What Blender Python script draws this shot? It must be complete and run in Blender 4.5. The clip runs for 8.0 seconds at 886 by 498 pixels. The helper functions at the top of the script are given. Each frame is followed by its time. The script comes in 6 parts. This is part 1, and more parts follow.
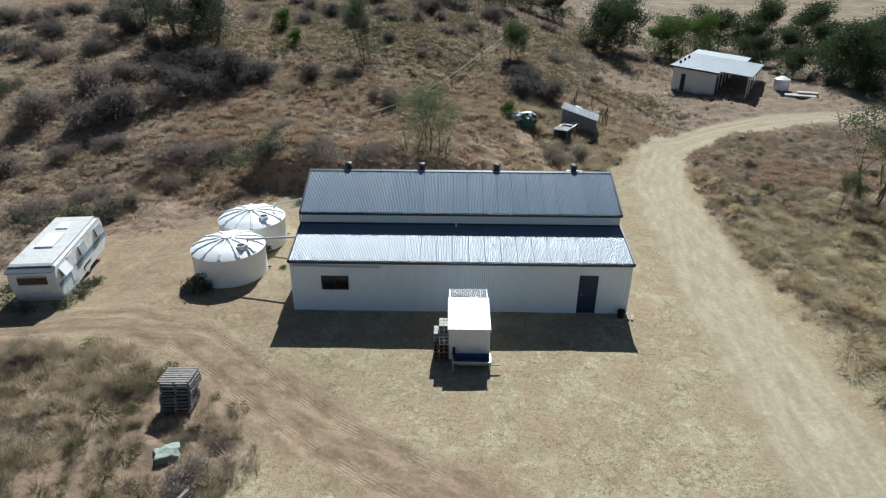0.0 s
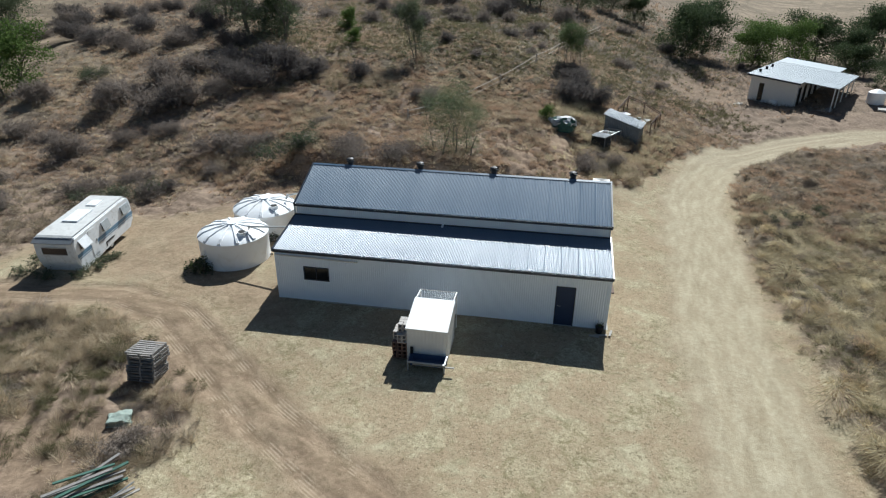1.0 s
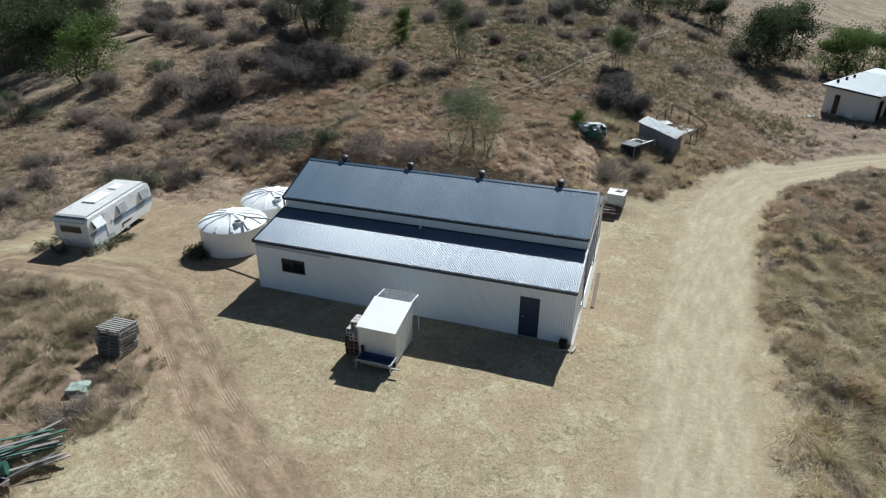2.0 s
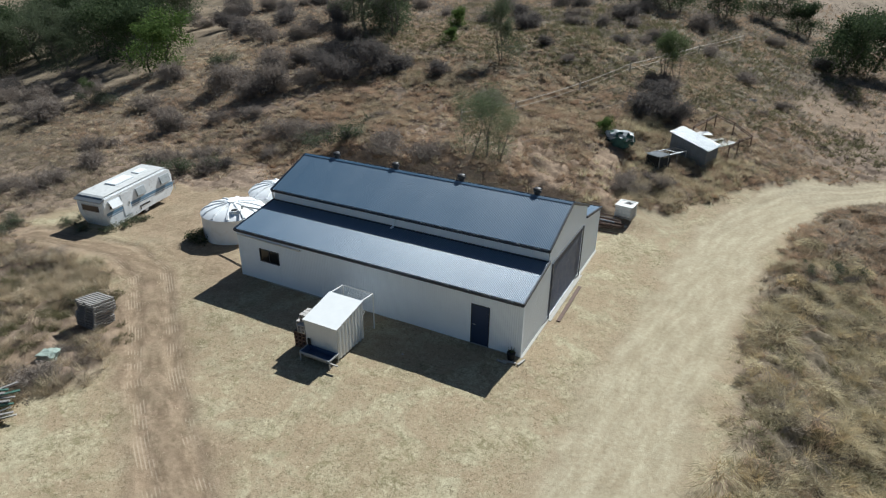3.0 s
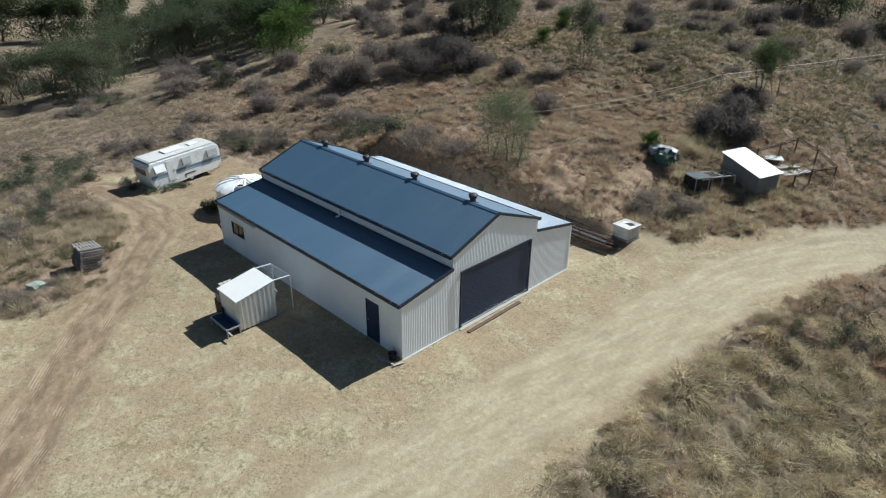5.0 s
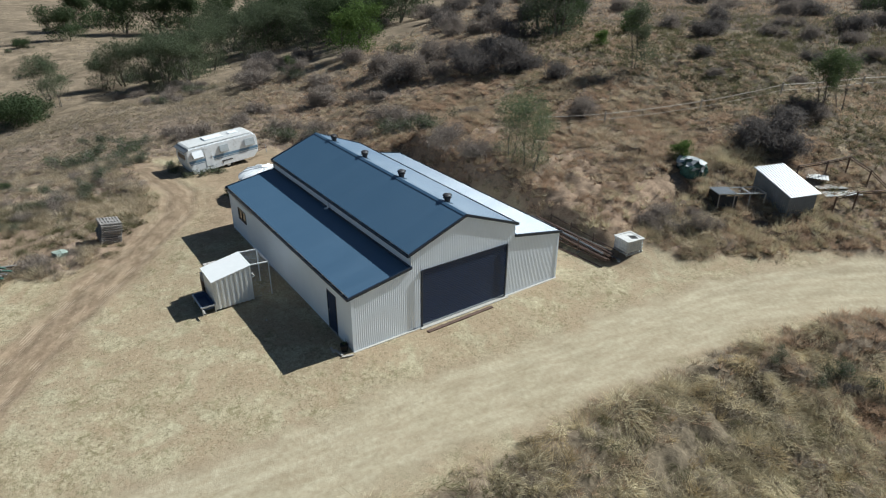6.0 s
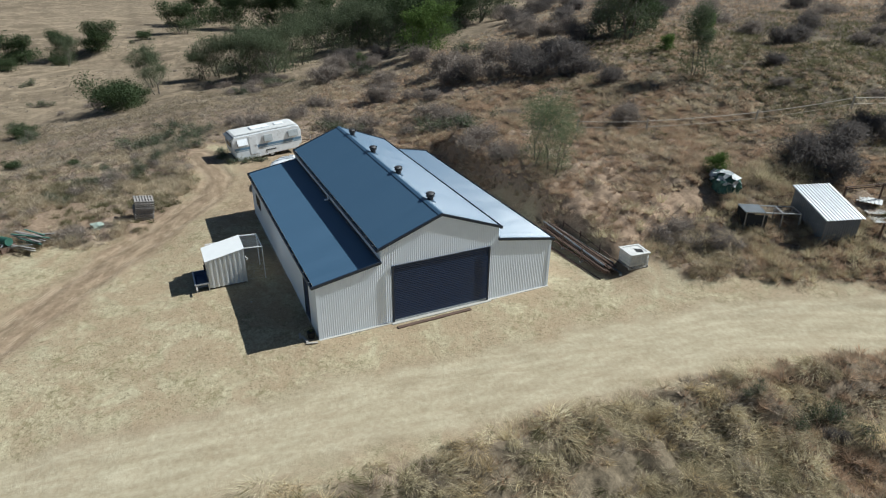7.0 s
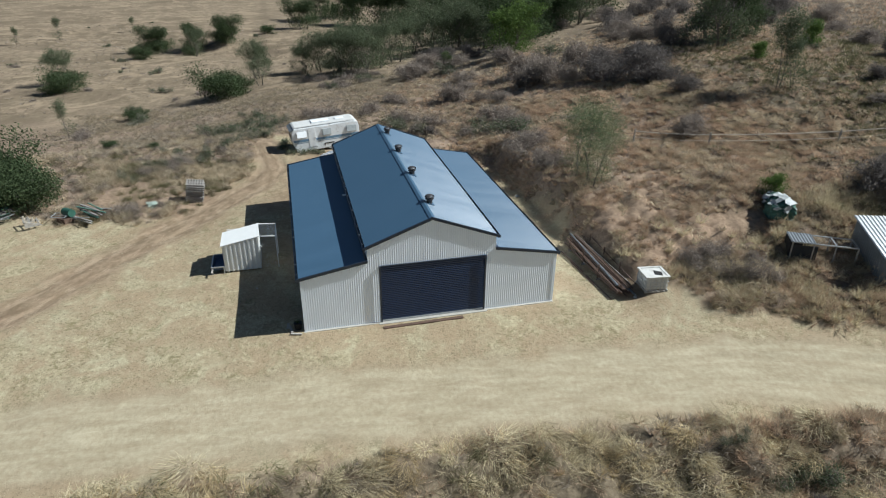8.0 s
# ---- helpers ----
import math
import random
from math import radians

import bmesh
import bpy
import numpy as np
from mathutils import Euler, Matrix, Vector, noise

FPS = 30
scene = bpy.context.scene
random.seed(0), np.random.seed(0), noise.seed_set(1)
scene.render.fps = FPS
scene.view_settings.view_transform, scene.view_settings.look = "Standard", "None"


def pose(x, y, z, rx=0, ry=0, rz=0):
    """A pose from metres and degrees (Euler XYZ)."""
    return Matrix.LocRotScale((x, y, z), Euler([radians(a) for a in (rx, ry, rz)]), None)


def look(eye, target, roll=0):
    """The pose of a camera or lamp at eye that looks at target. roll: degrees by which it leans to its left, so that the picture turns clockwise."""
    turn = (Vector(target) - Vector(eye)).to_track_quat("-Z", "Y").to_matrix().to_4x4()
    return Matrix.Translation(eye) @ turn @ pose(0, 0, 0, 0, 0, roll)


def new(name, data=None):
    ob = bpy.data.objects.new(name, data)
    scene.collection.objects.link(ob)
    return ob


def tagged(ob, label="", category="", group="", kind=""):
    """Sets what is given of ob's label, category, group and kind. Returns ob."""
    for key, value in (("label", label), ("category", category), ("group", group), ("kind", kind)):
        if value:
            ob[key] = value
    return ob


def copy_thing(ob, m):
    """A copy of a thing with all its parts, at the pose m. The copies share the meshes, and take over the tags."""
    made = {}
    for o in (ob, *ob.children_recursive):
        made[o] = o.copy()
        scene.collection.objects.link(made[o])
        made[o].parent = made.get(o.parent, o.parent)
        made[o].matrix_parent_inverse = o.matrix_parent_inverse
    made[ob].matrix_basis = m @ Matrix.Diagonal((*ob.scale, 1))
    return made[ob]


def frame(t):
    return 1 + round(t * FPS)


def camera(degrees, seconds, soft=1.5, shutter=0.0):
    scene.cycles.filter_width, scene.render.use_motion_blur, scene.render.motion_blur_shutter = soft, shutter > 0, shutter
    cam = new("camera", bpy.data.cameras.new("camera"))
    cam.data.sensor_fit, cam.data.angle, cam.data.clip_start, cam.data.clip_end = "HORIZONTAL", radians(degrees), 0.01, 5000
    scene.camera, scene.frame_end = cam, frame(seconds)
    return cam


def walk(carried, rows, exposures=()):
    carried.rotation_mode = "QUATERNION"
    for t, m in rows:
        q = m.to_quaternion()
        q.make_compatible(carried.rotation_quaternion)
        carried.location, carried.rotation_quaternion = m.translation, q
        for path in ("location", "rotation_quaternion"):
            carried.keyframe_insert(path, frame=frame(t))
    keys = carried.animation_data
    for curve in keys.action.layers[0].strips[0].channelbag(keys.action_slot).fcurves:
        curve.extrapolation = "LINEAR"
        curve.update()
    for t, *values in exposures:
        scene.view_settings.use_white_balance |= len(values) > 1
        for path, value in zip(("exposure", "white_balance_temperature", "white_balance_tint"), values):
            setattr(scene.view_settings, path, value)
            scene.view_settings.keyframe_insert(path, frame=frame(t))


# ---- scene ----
cam = camera(71.2, 8.0, soft=1.2)
PATH = [
    (0, (7.319, -25.352, 15.446), (7.3, -23.548, 14.583), 0.4),
    (0.5, (9.891, -25.252, 15.498), (9.731, -23.456, 14.633), 0.4),
    (1, (12.518, -24.892, 15.508), (12.209, -23.115, 14.644), 0.5),
    (1.5, (15.016, -24.265, 15.516), (14.572, -22.517, 14.652), 0.5),
    (2.8, (21.775, -21.575, 15.683), (21.003, -19.948, 14.815), 0.7),
    (3, (22.813, -21.02, 15.71), (21.987, -19.419, 14.84), 0.7),
    (3.5, (25.319, -19.541, 15.759), (24.378, -18.007, 14.887), 0.7),
    (4, (27.795, -17.883, 15.775), (26.741, -16.425, 14.901), 0.7),
    (4.2, (28.71, -17.145, 15.773), (27.612, -15.721, 14.896), 0.7),
    (5.5, (34.158, -12.008, 15.915), (32.789, -10.847, 15.033), 0.7),
    (6, (35.952, -9.691, 15.896), (34.49, -8.652, 15.013), 0.7),
    (6.5, (37.444, -7.41, 15.859), (35.902, -6.492, 14.976), 0.7),
    (7, (38.707, -4.965, 15.845), (37.089, -4.192, 14.961), 0.7),
    (7.5, (39.563, -2.458, 15.887), (37.88, -1.844, 14.999), 0.7),
    (8, (40.018, 0.209, 15.906), (38.282, 0.652, 15.017), 0.6),
]
walk(cam, [(t, look(eye, target, roll)) for t, eye, target, roll in PATH], ((0, 0.36, 5900, 5), (8, 0.36, 5950, 4)))

# ---- light ----
SUN = Vector((0.105, 0.99, 0.93)).normalized()
sun = new("sun", bpy.data.lights.new("sun", "SUN"))
sun.data.energy, sun.data.angle, sun.data.color = 5.0, radians(0.55), (1.0, 0.97, 0.92)
sun.matrix_world = look((0, 0, 60), Vector((0, 0, 60)) - SUN)
world = bpy.data.worlds.new("sky")
scene.world = world
world.use_nodes = True
sky = world.node_tree.nodes.new("ShaderNodeTexSky")
sky.sky_type, sky.sun_disc = "NISHITA", False
sky.sun_elevation, sky.sun_rotation = math.asin(SUN.z), math.atan2(SUN.x, SUN.y)
sky.air_density, sky.dust_density, sky.ozone_density = 1.0, 0.6, 1.0
world.node_tree.links.new(sky.outputs[0], world.node_tree.nodes["Background"].inputs[0])
world.node_tree.nodes["Background"].inputs[1].default_value = 0.037

# ---- materials ----
class Mat:
    """A node material with short calls for its nodes."""

    def __init__(self, name, rough=0.7, metal=0.0, spec=0.5):
        self.m = bpy.data.materials.new(name)
        self.m.use_nodes = True
        self.t = self.m.node_tree
        self.b = self.t.nodes["Principled BSDF"]
        self.set("Roughness", rough), self.set("Metallic", metal), self.set("Specular IOR Level", spec)

    def set(self, key, value):
        if isinstance(value, bpy.types.NodeSocket):
            self.t.links.new(value, self.b.inputs[key])
        else:
            self.b.inputs[key].default_value = value if not isinstance(value, tuple) else (*value, 1)[:4]

    def node(self, kind, **inputs):
        n = self.t.nodes.new(kind)
        for key, value in inputs.items():
            self.plug(n, int(key[1:]) if key[0] == "i" and key[1:].isdigit() else key.replace("_", " "), value)
        return n

    def plug(self, n, key, value):
        if isinstance(value, bpy.types.NodeSocket):
            self.t.links.new(value, n.inputs[key])
        else:
            n.inputs[key].default_value = value

    def coord(self, which="Object"):
        if which == "Position":
            return self.node("ShaderNodeNewGeometry").outputs["Position"]
        return self.node("ShaderNodeTexCoord").outputs[which]

    def noise(self, scale, detail=4.0, rough=0.55, at=None, stretch=None, distort=0.0):
        at = at or self.coord()
        if stretch:
            at = self.node("ShaderNodeMapping", i0=at, Scale=stretch).outputs[0]
        return self.node("ShaderNodeTexNoise", Vector=at, Scale=scale, Detail=detail, Roughness=rough, Distortion=distort).outputs[0]

    def ramp(self, fac, *stops):
        n = self.node("ShaderNodeValToRGB", i0=fac)
        while len(n.color_ramp.elements) < len(stops):
            n.color_ramp.elements.new(0.5)
        for e, (p, c) in zip(n.color_ramp.elements, stops):
            e.position, e.color = p, (*(c if isinstance(c, tuple) else (c, c, c)), 1)
        return n.outputs[0]

    def mix(self, fac, a, b, how="MIX"):
        n = self.node("ShaderNodeMix")
        n.data_type, n.blend_type = "RGBA", how
        for key, value in ((0, fac), (6, a), (7, b)):
            if isinstance(value, bpy.types.NodeSocket):
                self.t.links.new(value, n.inputs[key])
            else:
                n.inputs[key].default_value = (*value, 1) if isinstance(value, tuple) else value
        return n.outputs[2]

    def maths(self, how, a, b=0.0, c=0.0):
        n = self.node("ShaderNodeMath")
        n.operation = how
        for key, value in ((0, a), (1, b), (2, c)):
            self.plug(n, key, value)
        return n.outputs[0]

    def bump(self, height, strength=0.3, distance=0.02):
        self.set("Normal", self.node("ShaderNodeBump", Strength=strength, Distance=distance, Height=height).outputs[0])

    def random(self):
        return self.node("ShaderNodeObjectInfo").outputs["Random"]


def plain(name, colour, rough=0.6, metal=0.0, vary=0.12, scale=3.0, bump=0.0, dirt=None, fine=40.0):
    """A surface of one colour with stains at a large scale and grain at a small one."""
    m = Mat(name, rough, metal)
    at = m.coord("Position")
    big, small = m.noise(scale, 5, 0.6, at), m.noise(fine, 3, 0.6, at)
    lo, hi = tuple(c * (1 - vary) for c in colour), tuple(min(1, c * (1 + vary)) for c in colour)
    base = m.ramp(m.mix(0.35, big, small), (0.3, lo), (0.7, hi))
    if dirt:
        base = m.mix(m.ramp(m.noise(scale * 0.7, 6, 0.7, at, distort=0.6), (0.52, 0.0), (0.75, 0.8)), base, dirt)
    m.set("Base Color", base)
    m.set("Roughness", m.ramp(big, (0.3, max(0.0, rough - 0.08)), (0.7, min(1, rough + 0.1))))
    if bump:
        m.bump(small, 0.5, bump)
    return m.m


def leafy(name, dark, light, rough=0.6, thin=0.35, tufts=False):
    """Leaves or blades, each of its own shade; tufts: whole clumps differ too."""
    m = Mat(name, max(rough, 0.8), 0, 0.06)
    island = m.node("ShaderNodeNewGeometry").outputs["Random Per Island"]
    at = m.coord("Position")
    tone = m.mix(0.66, island, m.mix(0.55, m.noise(0.35, 3, 0.6, at), m.noise(1.5, 3, 0.65, at)))
    if tufts:
        own = m.node("ShaderNodeVertexColor")
        own.layer_name = "tuft"
        tone = m.mix(0.55, tone, own.outputs[0])
    base = m.mix(m.ramp(m.random(), (0.0, 0.0), (1.0, 0.35)), m.ramp(tone, (0.25, dark), (0.75, light)), tuple(0.5 * (a + b) for a, b in zip(dark, light)))
    m.set("Base Color", base)
    glow = m.node("ShaderNodeBsdfTranslucent", Color=base)
    both = m.node("ShaderNodeMixShader", i0=thin, i1=m.b.outputs[0], i2=glow.outputs[0])
    m.t.links.new(both.outputs[0], m.t.nodes["Material Output"].inputs[0])
    return m.m


def roofing(name, colour, rough, metal):
    m = Mat(name, rough, metal, 1.0)
    at = m.coord("Position")
    streak = m.noise(1.2, 5, 0.65, at, stretch=(1.4, 0.22, 0.5))
    spots = m.noise(9, 4, 0.7, at)
    m.set("Base Color", m.ramp(m.mix(0.4, streak, spots), (0.3, tuple(c * 0.93 for c in colour)), (0.72, tuple(c * 1.06 for c in colour))))
    m.set("Roughness", m.maths("ADD", m.ramp(streak, (0.3, rough - 0.03), (0.7, rough + 0.01)), m.maths("MULTIPLY", m.random(), 0.025)))
    return m.m


NAVY = roofing("navy_steel_roof", (0.059, 0.119, 0.191), 0.36, 0.0)
NAVY_TRIM = plain("navy_steel_trim", (0.016, 0.026, 0.045), 0.4, vary=0.15)
VENT = plain("dull_dark_steel", (0.045, 0.042, 0.044), 0.55, vary=0.3, scale=6)
ROLLER = plain("navy_roller_door", (0.017, 0.036, 0.088), 0.46, vary=0.2)
WALL = plain("pale_grey_steel", (0.835, 0.895, 0.965), 0.45, vary=0.04, scale=1.0, fine=14)
WHITE = plain("white_steel", (0.75, 0.75, 0.73), 0.45, vary=0.06, scale=2.0)
GALV = plain("galvanised_steel", (0.50, 0.52, 0.54), 0.4, 0.55, vary=0.2, scale=4)
CONCRETE = plain("concrete", (0.42, 0.40, 0.36), 0.9, vary=0.15, scale=2.5, bump=0.01)
GLASS = plain("dark_window_glass", (0.012, 0.013, 0.014), 0.12, vary=0.3)
CREAM = plain("cream_blind", (0.45, 0.36, 0.24), 0.9)
PLASTIC = plain("white_poly_plastic", (0.90, 0.91, 0.915), 0.5, vary=0.04, scale=1.5, dirt=(0.74, 0.72, 0.66))
# dull steel, and the galvanised fowl house walls with their shade in the colour
SHADE_STEEL = plain("dull_and_shaded_steel", (0.17, 0.185, 0.20), 0.6, 0.2, vary=0.25, scale=3)
PIPE = plain("white_pvc", (0.72, 0.72, 0.70), 0.4, vary=0.05)
WOOD = plain("weathered_grey_wood", (0.37, 0.345, 0.31), 0.85, vary=0.3, scale=6, bump=0.01)
OLD_WOOD = plain("old_grey_timber", (0.265, 0.247, 0.230), 0.9, vary=0.35, scale=6, bump=0.01)
RUST = plain("rusty_steel", (0.12, 0.075, 0.055), 0.75, 0.2, vary=0.45, scale=5, bump=0.01)
BLACK = plain("black_rubber", (0.012, 0.012, 0.012), 0.8, vary=0.2)
BARK = plain("grey_bark", (0.14, 0.12, 0.10), 0.9, vary=0.35, scale=8, bump=0.02)
TWIG = plain("dry_grey_twigs", (0.27, 0.228, 0.198), 0.9, vary=0.35, scale=2)
GREEN_NET = plain("green_shade_cloth", (0.06, 0.13, 0.10), 0.9, vary=0.4, scale=5)
BLUE = plain("faded_blue_paint", (0.16, 0.27, 0.38), 0.55, vary=0.2, scale=4)
BLUE_TUB = plain("dark_blue_plastic", (0.04, 0.07, 0.14), 0.5, vary=0.2)
OLIVE = leafy("grey_green_leaves", (0.062, 0.078, 0.046), (0.165, 0.192, 0.114))
LEAF = leafy("green_leaves", (0.032, 0.050, 0.025), (0.105, 0.138, 0.066))
BRIGHT = leafy("bright_green_leaves", (0.055, 0.095, 0.022), (0.165, 0.235, 0.072))
STRAW = leafy("dry_straw", (0.240, 0.190, 0.125), (0.76, 0.640, 0.465), 0.8, 0.4, True)
PALE_STRAW = leafy("pale_dry_straw", (0.250, 0.205, 0.125), (0.82, 0.722, 0.495), 0.8, 0.4, True)
GOLD = leafy("golden_dry_grass", (0.30, 0.225, 0.120), (0.84, 0.690, 0.43), 0.8, 0.4, True)
DULL_STRAW = leafy("dull_dry_straw", (0.20, 0.165, 0.112), (0.50, 0.420, 0.305), 0.8, 0.4, True)
GREEN_GRASS = leafy("dull_green_grass", (0.090, 0.085, 0.044), (0.235, 0.220, 0.120), 0.8, 0.4, True)
RUSSET = leafy("dry_russet_grass", (0.245, 0.170, 0.115), (0.70, 0.520, 0.370), 0.8, 0.4, True)
GREY_GRASS = leafy("grey_dead_grass", (0.160, 0.135, 0.110), (0.46, 0.394, 0.322), 0.85, 0.4, True)
GREY_LEAF = leafy("grey_dead_leaves", (0.200, 0.166, 0.141), (0.360, 0.306, 0.260), 0.85)


# ---- builders ----
def part(name, bm, material, parent=None, label="", smooth=False):
    """Links a bmesh as one mesh object, under parent if there is one."""
    me = bpy.data.meshes.new(name)
    bm.to_mesh(me)
    bm.free()
    me.materials.append(material)
    if smooth:
        me.polygons.foreach_set("use_smooth", [True] * len(me.polygons))
        me.set_sharp_from_angle(angle=radians(55))
    ob = new(name, me)
    ob.parent = parent
    return tagged(ob, label) if label else ob


def raw(name, verts, faces, material, parent=None, smooth=False):
    """The same from arrays of places and of faces that all have as many corners."""
    verts, faces = np.asarray(verts, np.float32), np.asarray(faces, np.int32)
    me = bpy.data.meshes.new(name)
    me.vertices.add(len(verts)), me.vertices.foreach_set("co", verts.ravel())
    me.loops.add(faces.size), me.loops.foreach_set("vertex_index", faces.ravel())
    me.polygons.add(len(faces)), me.polygons.foreach_set("loop_start", np.arange(0, faces.size, faces.shape[1], dtype=np.int32))
    me.polygons.foreach_set("use_smooth", np.full(len(faces), smooth))
    me.update(calc_edges=True)
    me.materials.append(material)
    ob = new(name, me)
    ob.parent = parent
    return ob


def thing(name, x, y, z, turn, label, category, group="", kind=""):
    ob = new(name)
    ob.empty_display_size = 0.2
    ob.matrix_world = pose(x, y, z, 0, 0, turn)
    return tagged(ob, label, category, group, kind)


def box(x0, y0, z0, x1, y1, z1, bevel=0.0, bm=None):
    bm = bm or bmesh.new()
    m = Matrix.LocRotScale(((x0 + x1) / 2, (y0 + y1) / 2, (z0 + z1) / 2), None, (abs(x1 - x0), abs(y1 - y0), abs(z1 - z0)))
    made = bmesh.ops.create_cube(bm, size=1, matrix=m)
    if bevel:
        edges = list({e for v in made["verts"] for e in v.link_edges})
        bmesh.ops.bevel(bm, geom=edges, offset=bevel, segments=2, affect="EDGES", profile=0.6)
    return bm


def rod(a, b, r, sides=8, r2=None, bm=None):
    """A round bar from a to b."""
    bm = bm or bmesh.new()
    a, b = Vector(a), Vector(b)
    turn = (b - a).to_track_quat("Z", "Y")
    bmesh.ops.create_cone(bm, cap_ends=True, segments=sides, radius1=r, radius2=r if r2 is None else r2, depth=(b - a).length, matrix=Matrix.LocRotScale((a + b) / 2, turn, None))
    return bm


def prism(points, axis, a, b, bm=None):
    """A flat outline, drawn out along an axis from a to b; the points give the other two coordinates in order."""
    bm = bm or bmesh.new()
    put = {"x": lambda p, s: (s, p[0], p[1]), "y": lambda p, s: (p[0], s, p[1]), "z": lambda p, s: (p[0], p[1], s)}[axis]
    near, far = [bm.verts.new(put(p, a)) for p in points], [bm.verts.new(put(p, b)) for p in points]
    n = len(points)
    bm.faces.new(near), bm.faces.new(far[::-1])
    for i in range(n):
        bm.faces.new((near[i], far[i], far[(i + 1) % n], near[(i + 1) % n]))
    bmesh.ops.recalc_face_normals(bm, faces=bm.faces)
    return bm


def sheeting(p, along, up, length, tops, pitch=0.09, depth=0.014, thick=0.016, trap=False, bottoms=None):
    """Ribbed steel sheet as a bmesh: from p, ribs follow each other along the way 'along' for length metres and run up 'up';
    tops(s) gives a rib's upper end at s metres, bottoms(s) its lower end."""
    bm = bmesh.new()
    p, along, up = Vector(p), Vector(along).normalized(), Vector(up).normalized()
    out = along.cross(up)
    shape = ((0, 0), (0.5, 0), (0.6, 1), (0.9, 1)) if trap else ((0, 0), (0.125, 0.146), (0.25, 0.5), (0.375, 0.854), (0.5, 1), (0.625, 0.854), (0.75, 0.5), (0.875, 0.146))
    stations = [(i + f) * pitch for i in range(int(length / pitch) + 1) for f, d in shape]
    depths = [d * depth for i in range(int(length / pitch) + 1) for f, d in shape]
    rows = []
    for s, d in zip(stations, depths):
        s = min(s, length)
        lo, hi = bottoms(s) if bottoms else 0.0, tops(s)
        rows.append([bm.verts.new(p + along * s + up * h + out * o) for h, o in ((lo, d), (hi, d), (hi, d - thick), (lo, d - thick))])
        if s >= length:
            break
    for a, b in zip(rows, rows[1:]):
        for i in range(4):
            bm.faces.new((a[i], b[i], b[(i + 1) % 4], a[(i + 1) % 4]))
    bm.faces.new(rows[0][::-1]), bm.faces.new(rows[-1])
    bmesh.ops.recalc_face_normals(bm, faces=bm.faces)
    return bm

# ---- ground ----
def ease(a, b, v):
    t = np.clip((np.asarray(v, float) - a) / (b - a), 0, 1)
    return t * t * (3 - 2 * t)


def waves(x, y, size, seed):
    """Smooth noise between -1 and 1 with lumps about as wide as size, over arrays."""
    x, y = np.asarray(x, float) / size, np.asarray(y, float) / size
    i, j = np.floor(x), np.floor(y)
    u, v = x - i, y - j
    u, v = u * u * (3 - 2 * u), v * v * (3 - 2 * v)

    def at(a, b):
        return (np.sin(a * 127.1 + b * 311.7 + seed * 74.7) * 43758.5453) % 1.0 * 2 - 1
    return (at(i, j) * (1 - u) + at(i + 1, j) * u) * (1 - v) + (at(i, j + 1) * (1 - u) + at(i + 1, j + 1) * u) * v


def height(x, y):
    """The lie of the land: a level yard, a hill with a cut bank behind it, lower plains to both sides."""
    x, y = np.asarray(x, float), np.asarray(y, float)
    d = np.minimum(1.25 * (0.347 * (x + 14) + 0.938 * (y - 15)), y - 14.5)
    soft = 0.6 + 13 * ease(-12, -55, x)
    d = 0.5 * (d + np.sqrt(d * d + soft * soft)) - 0.15 * soft
    up = np.interp(d, [0, 5, 11, 21, 37, 55, 100, 200], [0, 1.5, 3.0, 4.8, 7.2, 8.2, 9.5, 11])
    cut = ease(-9, -4, x) * ease(19, 14, x)
    up = up * (1 - cut * ease(17.2, 15.7, y)) + cut * 1.1 * ease(15.7, 17.4, y) * ease(28, 17, y)
    wide = ease(34, 58, y)
    up = up * ease(25.5 + 4 * wide, 7 - 20 * wide, x - 0.3 * (y - 24))
    fall = 0.105 * (-x - 20) - 0.1 * y + 0.3
    fall = 0.5 * (fall + np.sqrt(fall * fall + 0.8)) * ease(-13, -24, x)
    low = -8.2 * np.tanh(fall / 8.2 * (1 + 0.02 * fall)) - 1.3 * ease(23.5, 31, x) * ease(70, 40, y)
    x2, y2 = x + 133, y + 22
    dip = np.exp(-((0.72 * x2 - 0.69 * y2) / 7) ** 2) * np.exp(-((0.69 * x2 + 0.72 * y2) / 50) ** 4)
    low = low - 2.2 * dip
    up = up + 0.9 * np.exp(-((x + 7) / 8) ** 2 - ((y - 38) / 8) ** 2) + 0.75 * np.exp(-((x + 39) / 8) ** 2 - ((y - 25) / 8) ** 2)
    low = low - 0.7 * np.exp(-((x - 7) / 4.5) ** 2 - ((y - 36) / 7) ** 2) - 0.8 * np.exp(-((x + 60) / 22) ** 2 - ((y + 20) / 12) ** 2)
    return up + low - 0.3 * ease(-2, -7, y) * ease(14, 2, x)


def domes(x, y, size, seed, fill=0.62):
    """Round hummocks, one to a jittered cell, between 0 and 1."""
    x, y = np.asarray(x, float) / size, np.asarray(y, float) / size
    best = np.zeros(np.broadcast(x, y).shape)
    for ox in (-1, 0, 1):
        for oy in (-1, 0, 1):
            i, j = np.floor(x) + ox, np.floor(y) + oy
            a = (np.sin(i * 127.1 + j * 311.7 + seed) * 43758.5453) % 1.0
            b = (np.sin(i * 269.5 + j * 183.3 + seed) * 28001.8384) % 1.0
            c = (np.sin(i * 419.2 + j * 371.9 + seed) * 17231.1271) % 1.0
            r = fill * (0.55 + 0.75 * c)
            d = ((x - i - a) ** 2 + (y - j - b) ** 2) / (r * r)
            best = np.maximum(best, (0.45 + 0.55 * c) * np.sqrt(np.clip(1 - d, 0, 1)))
    return best


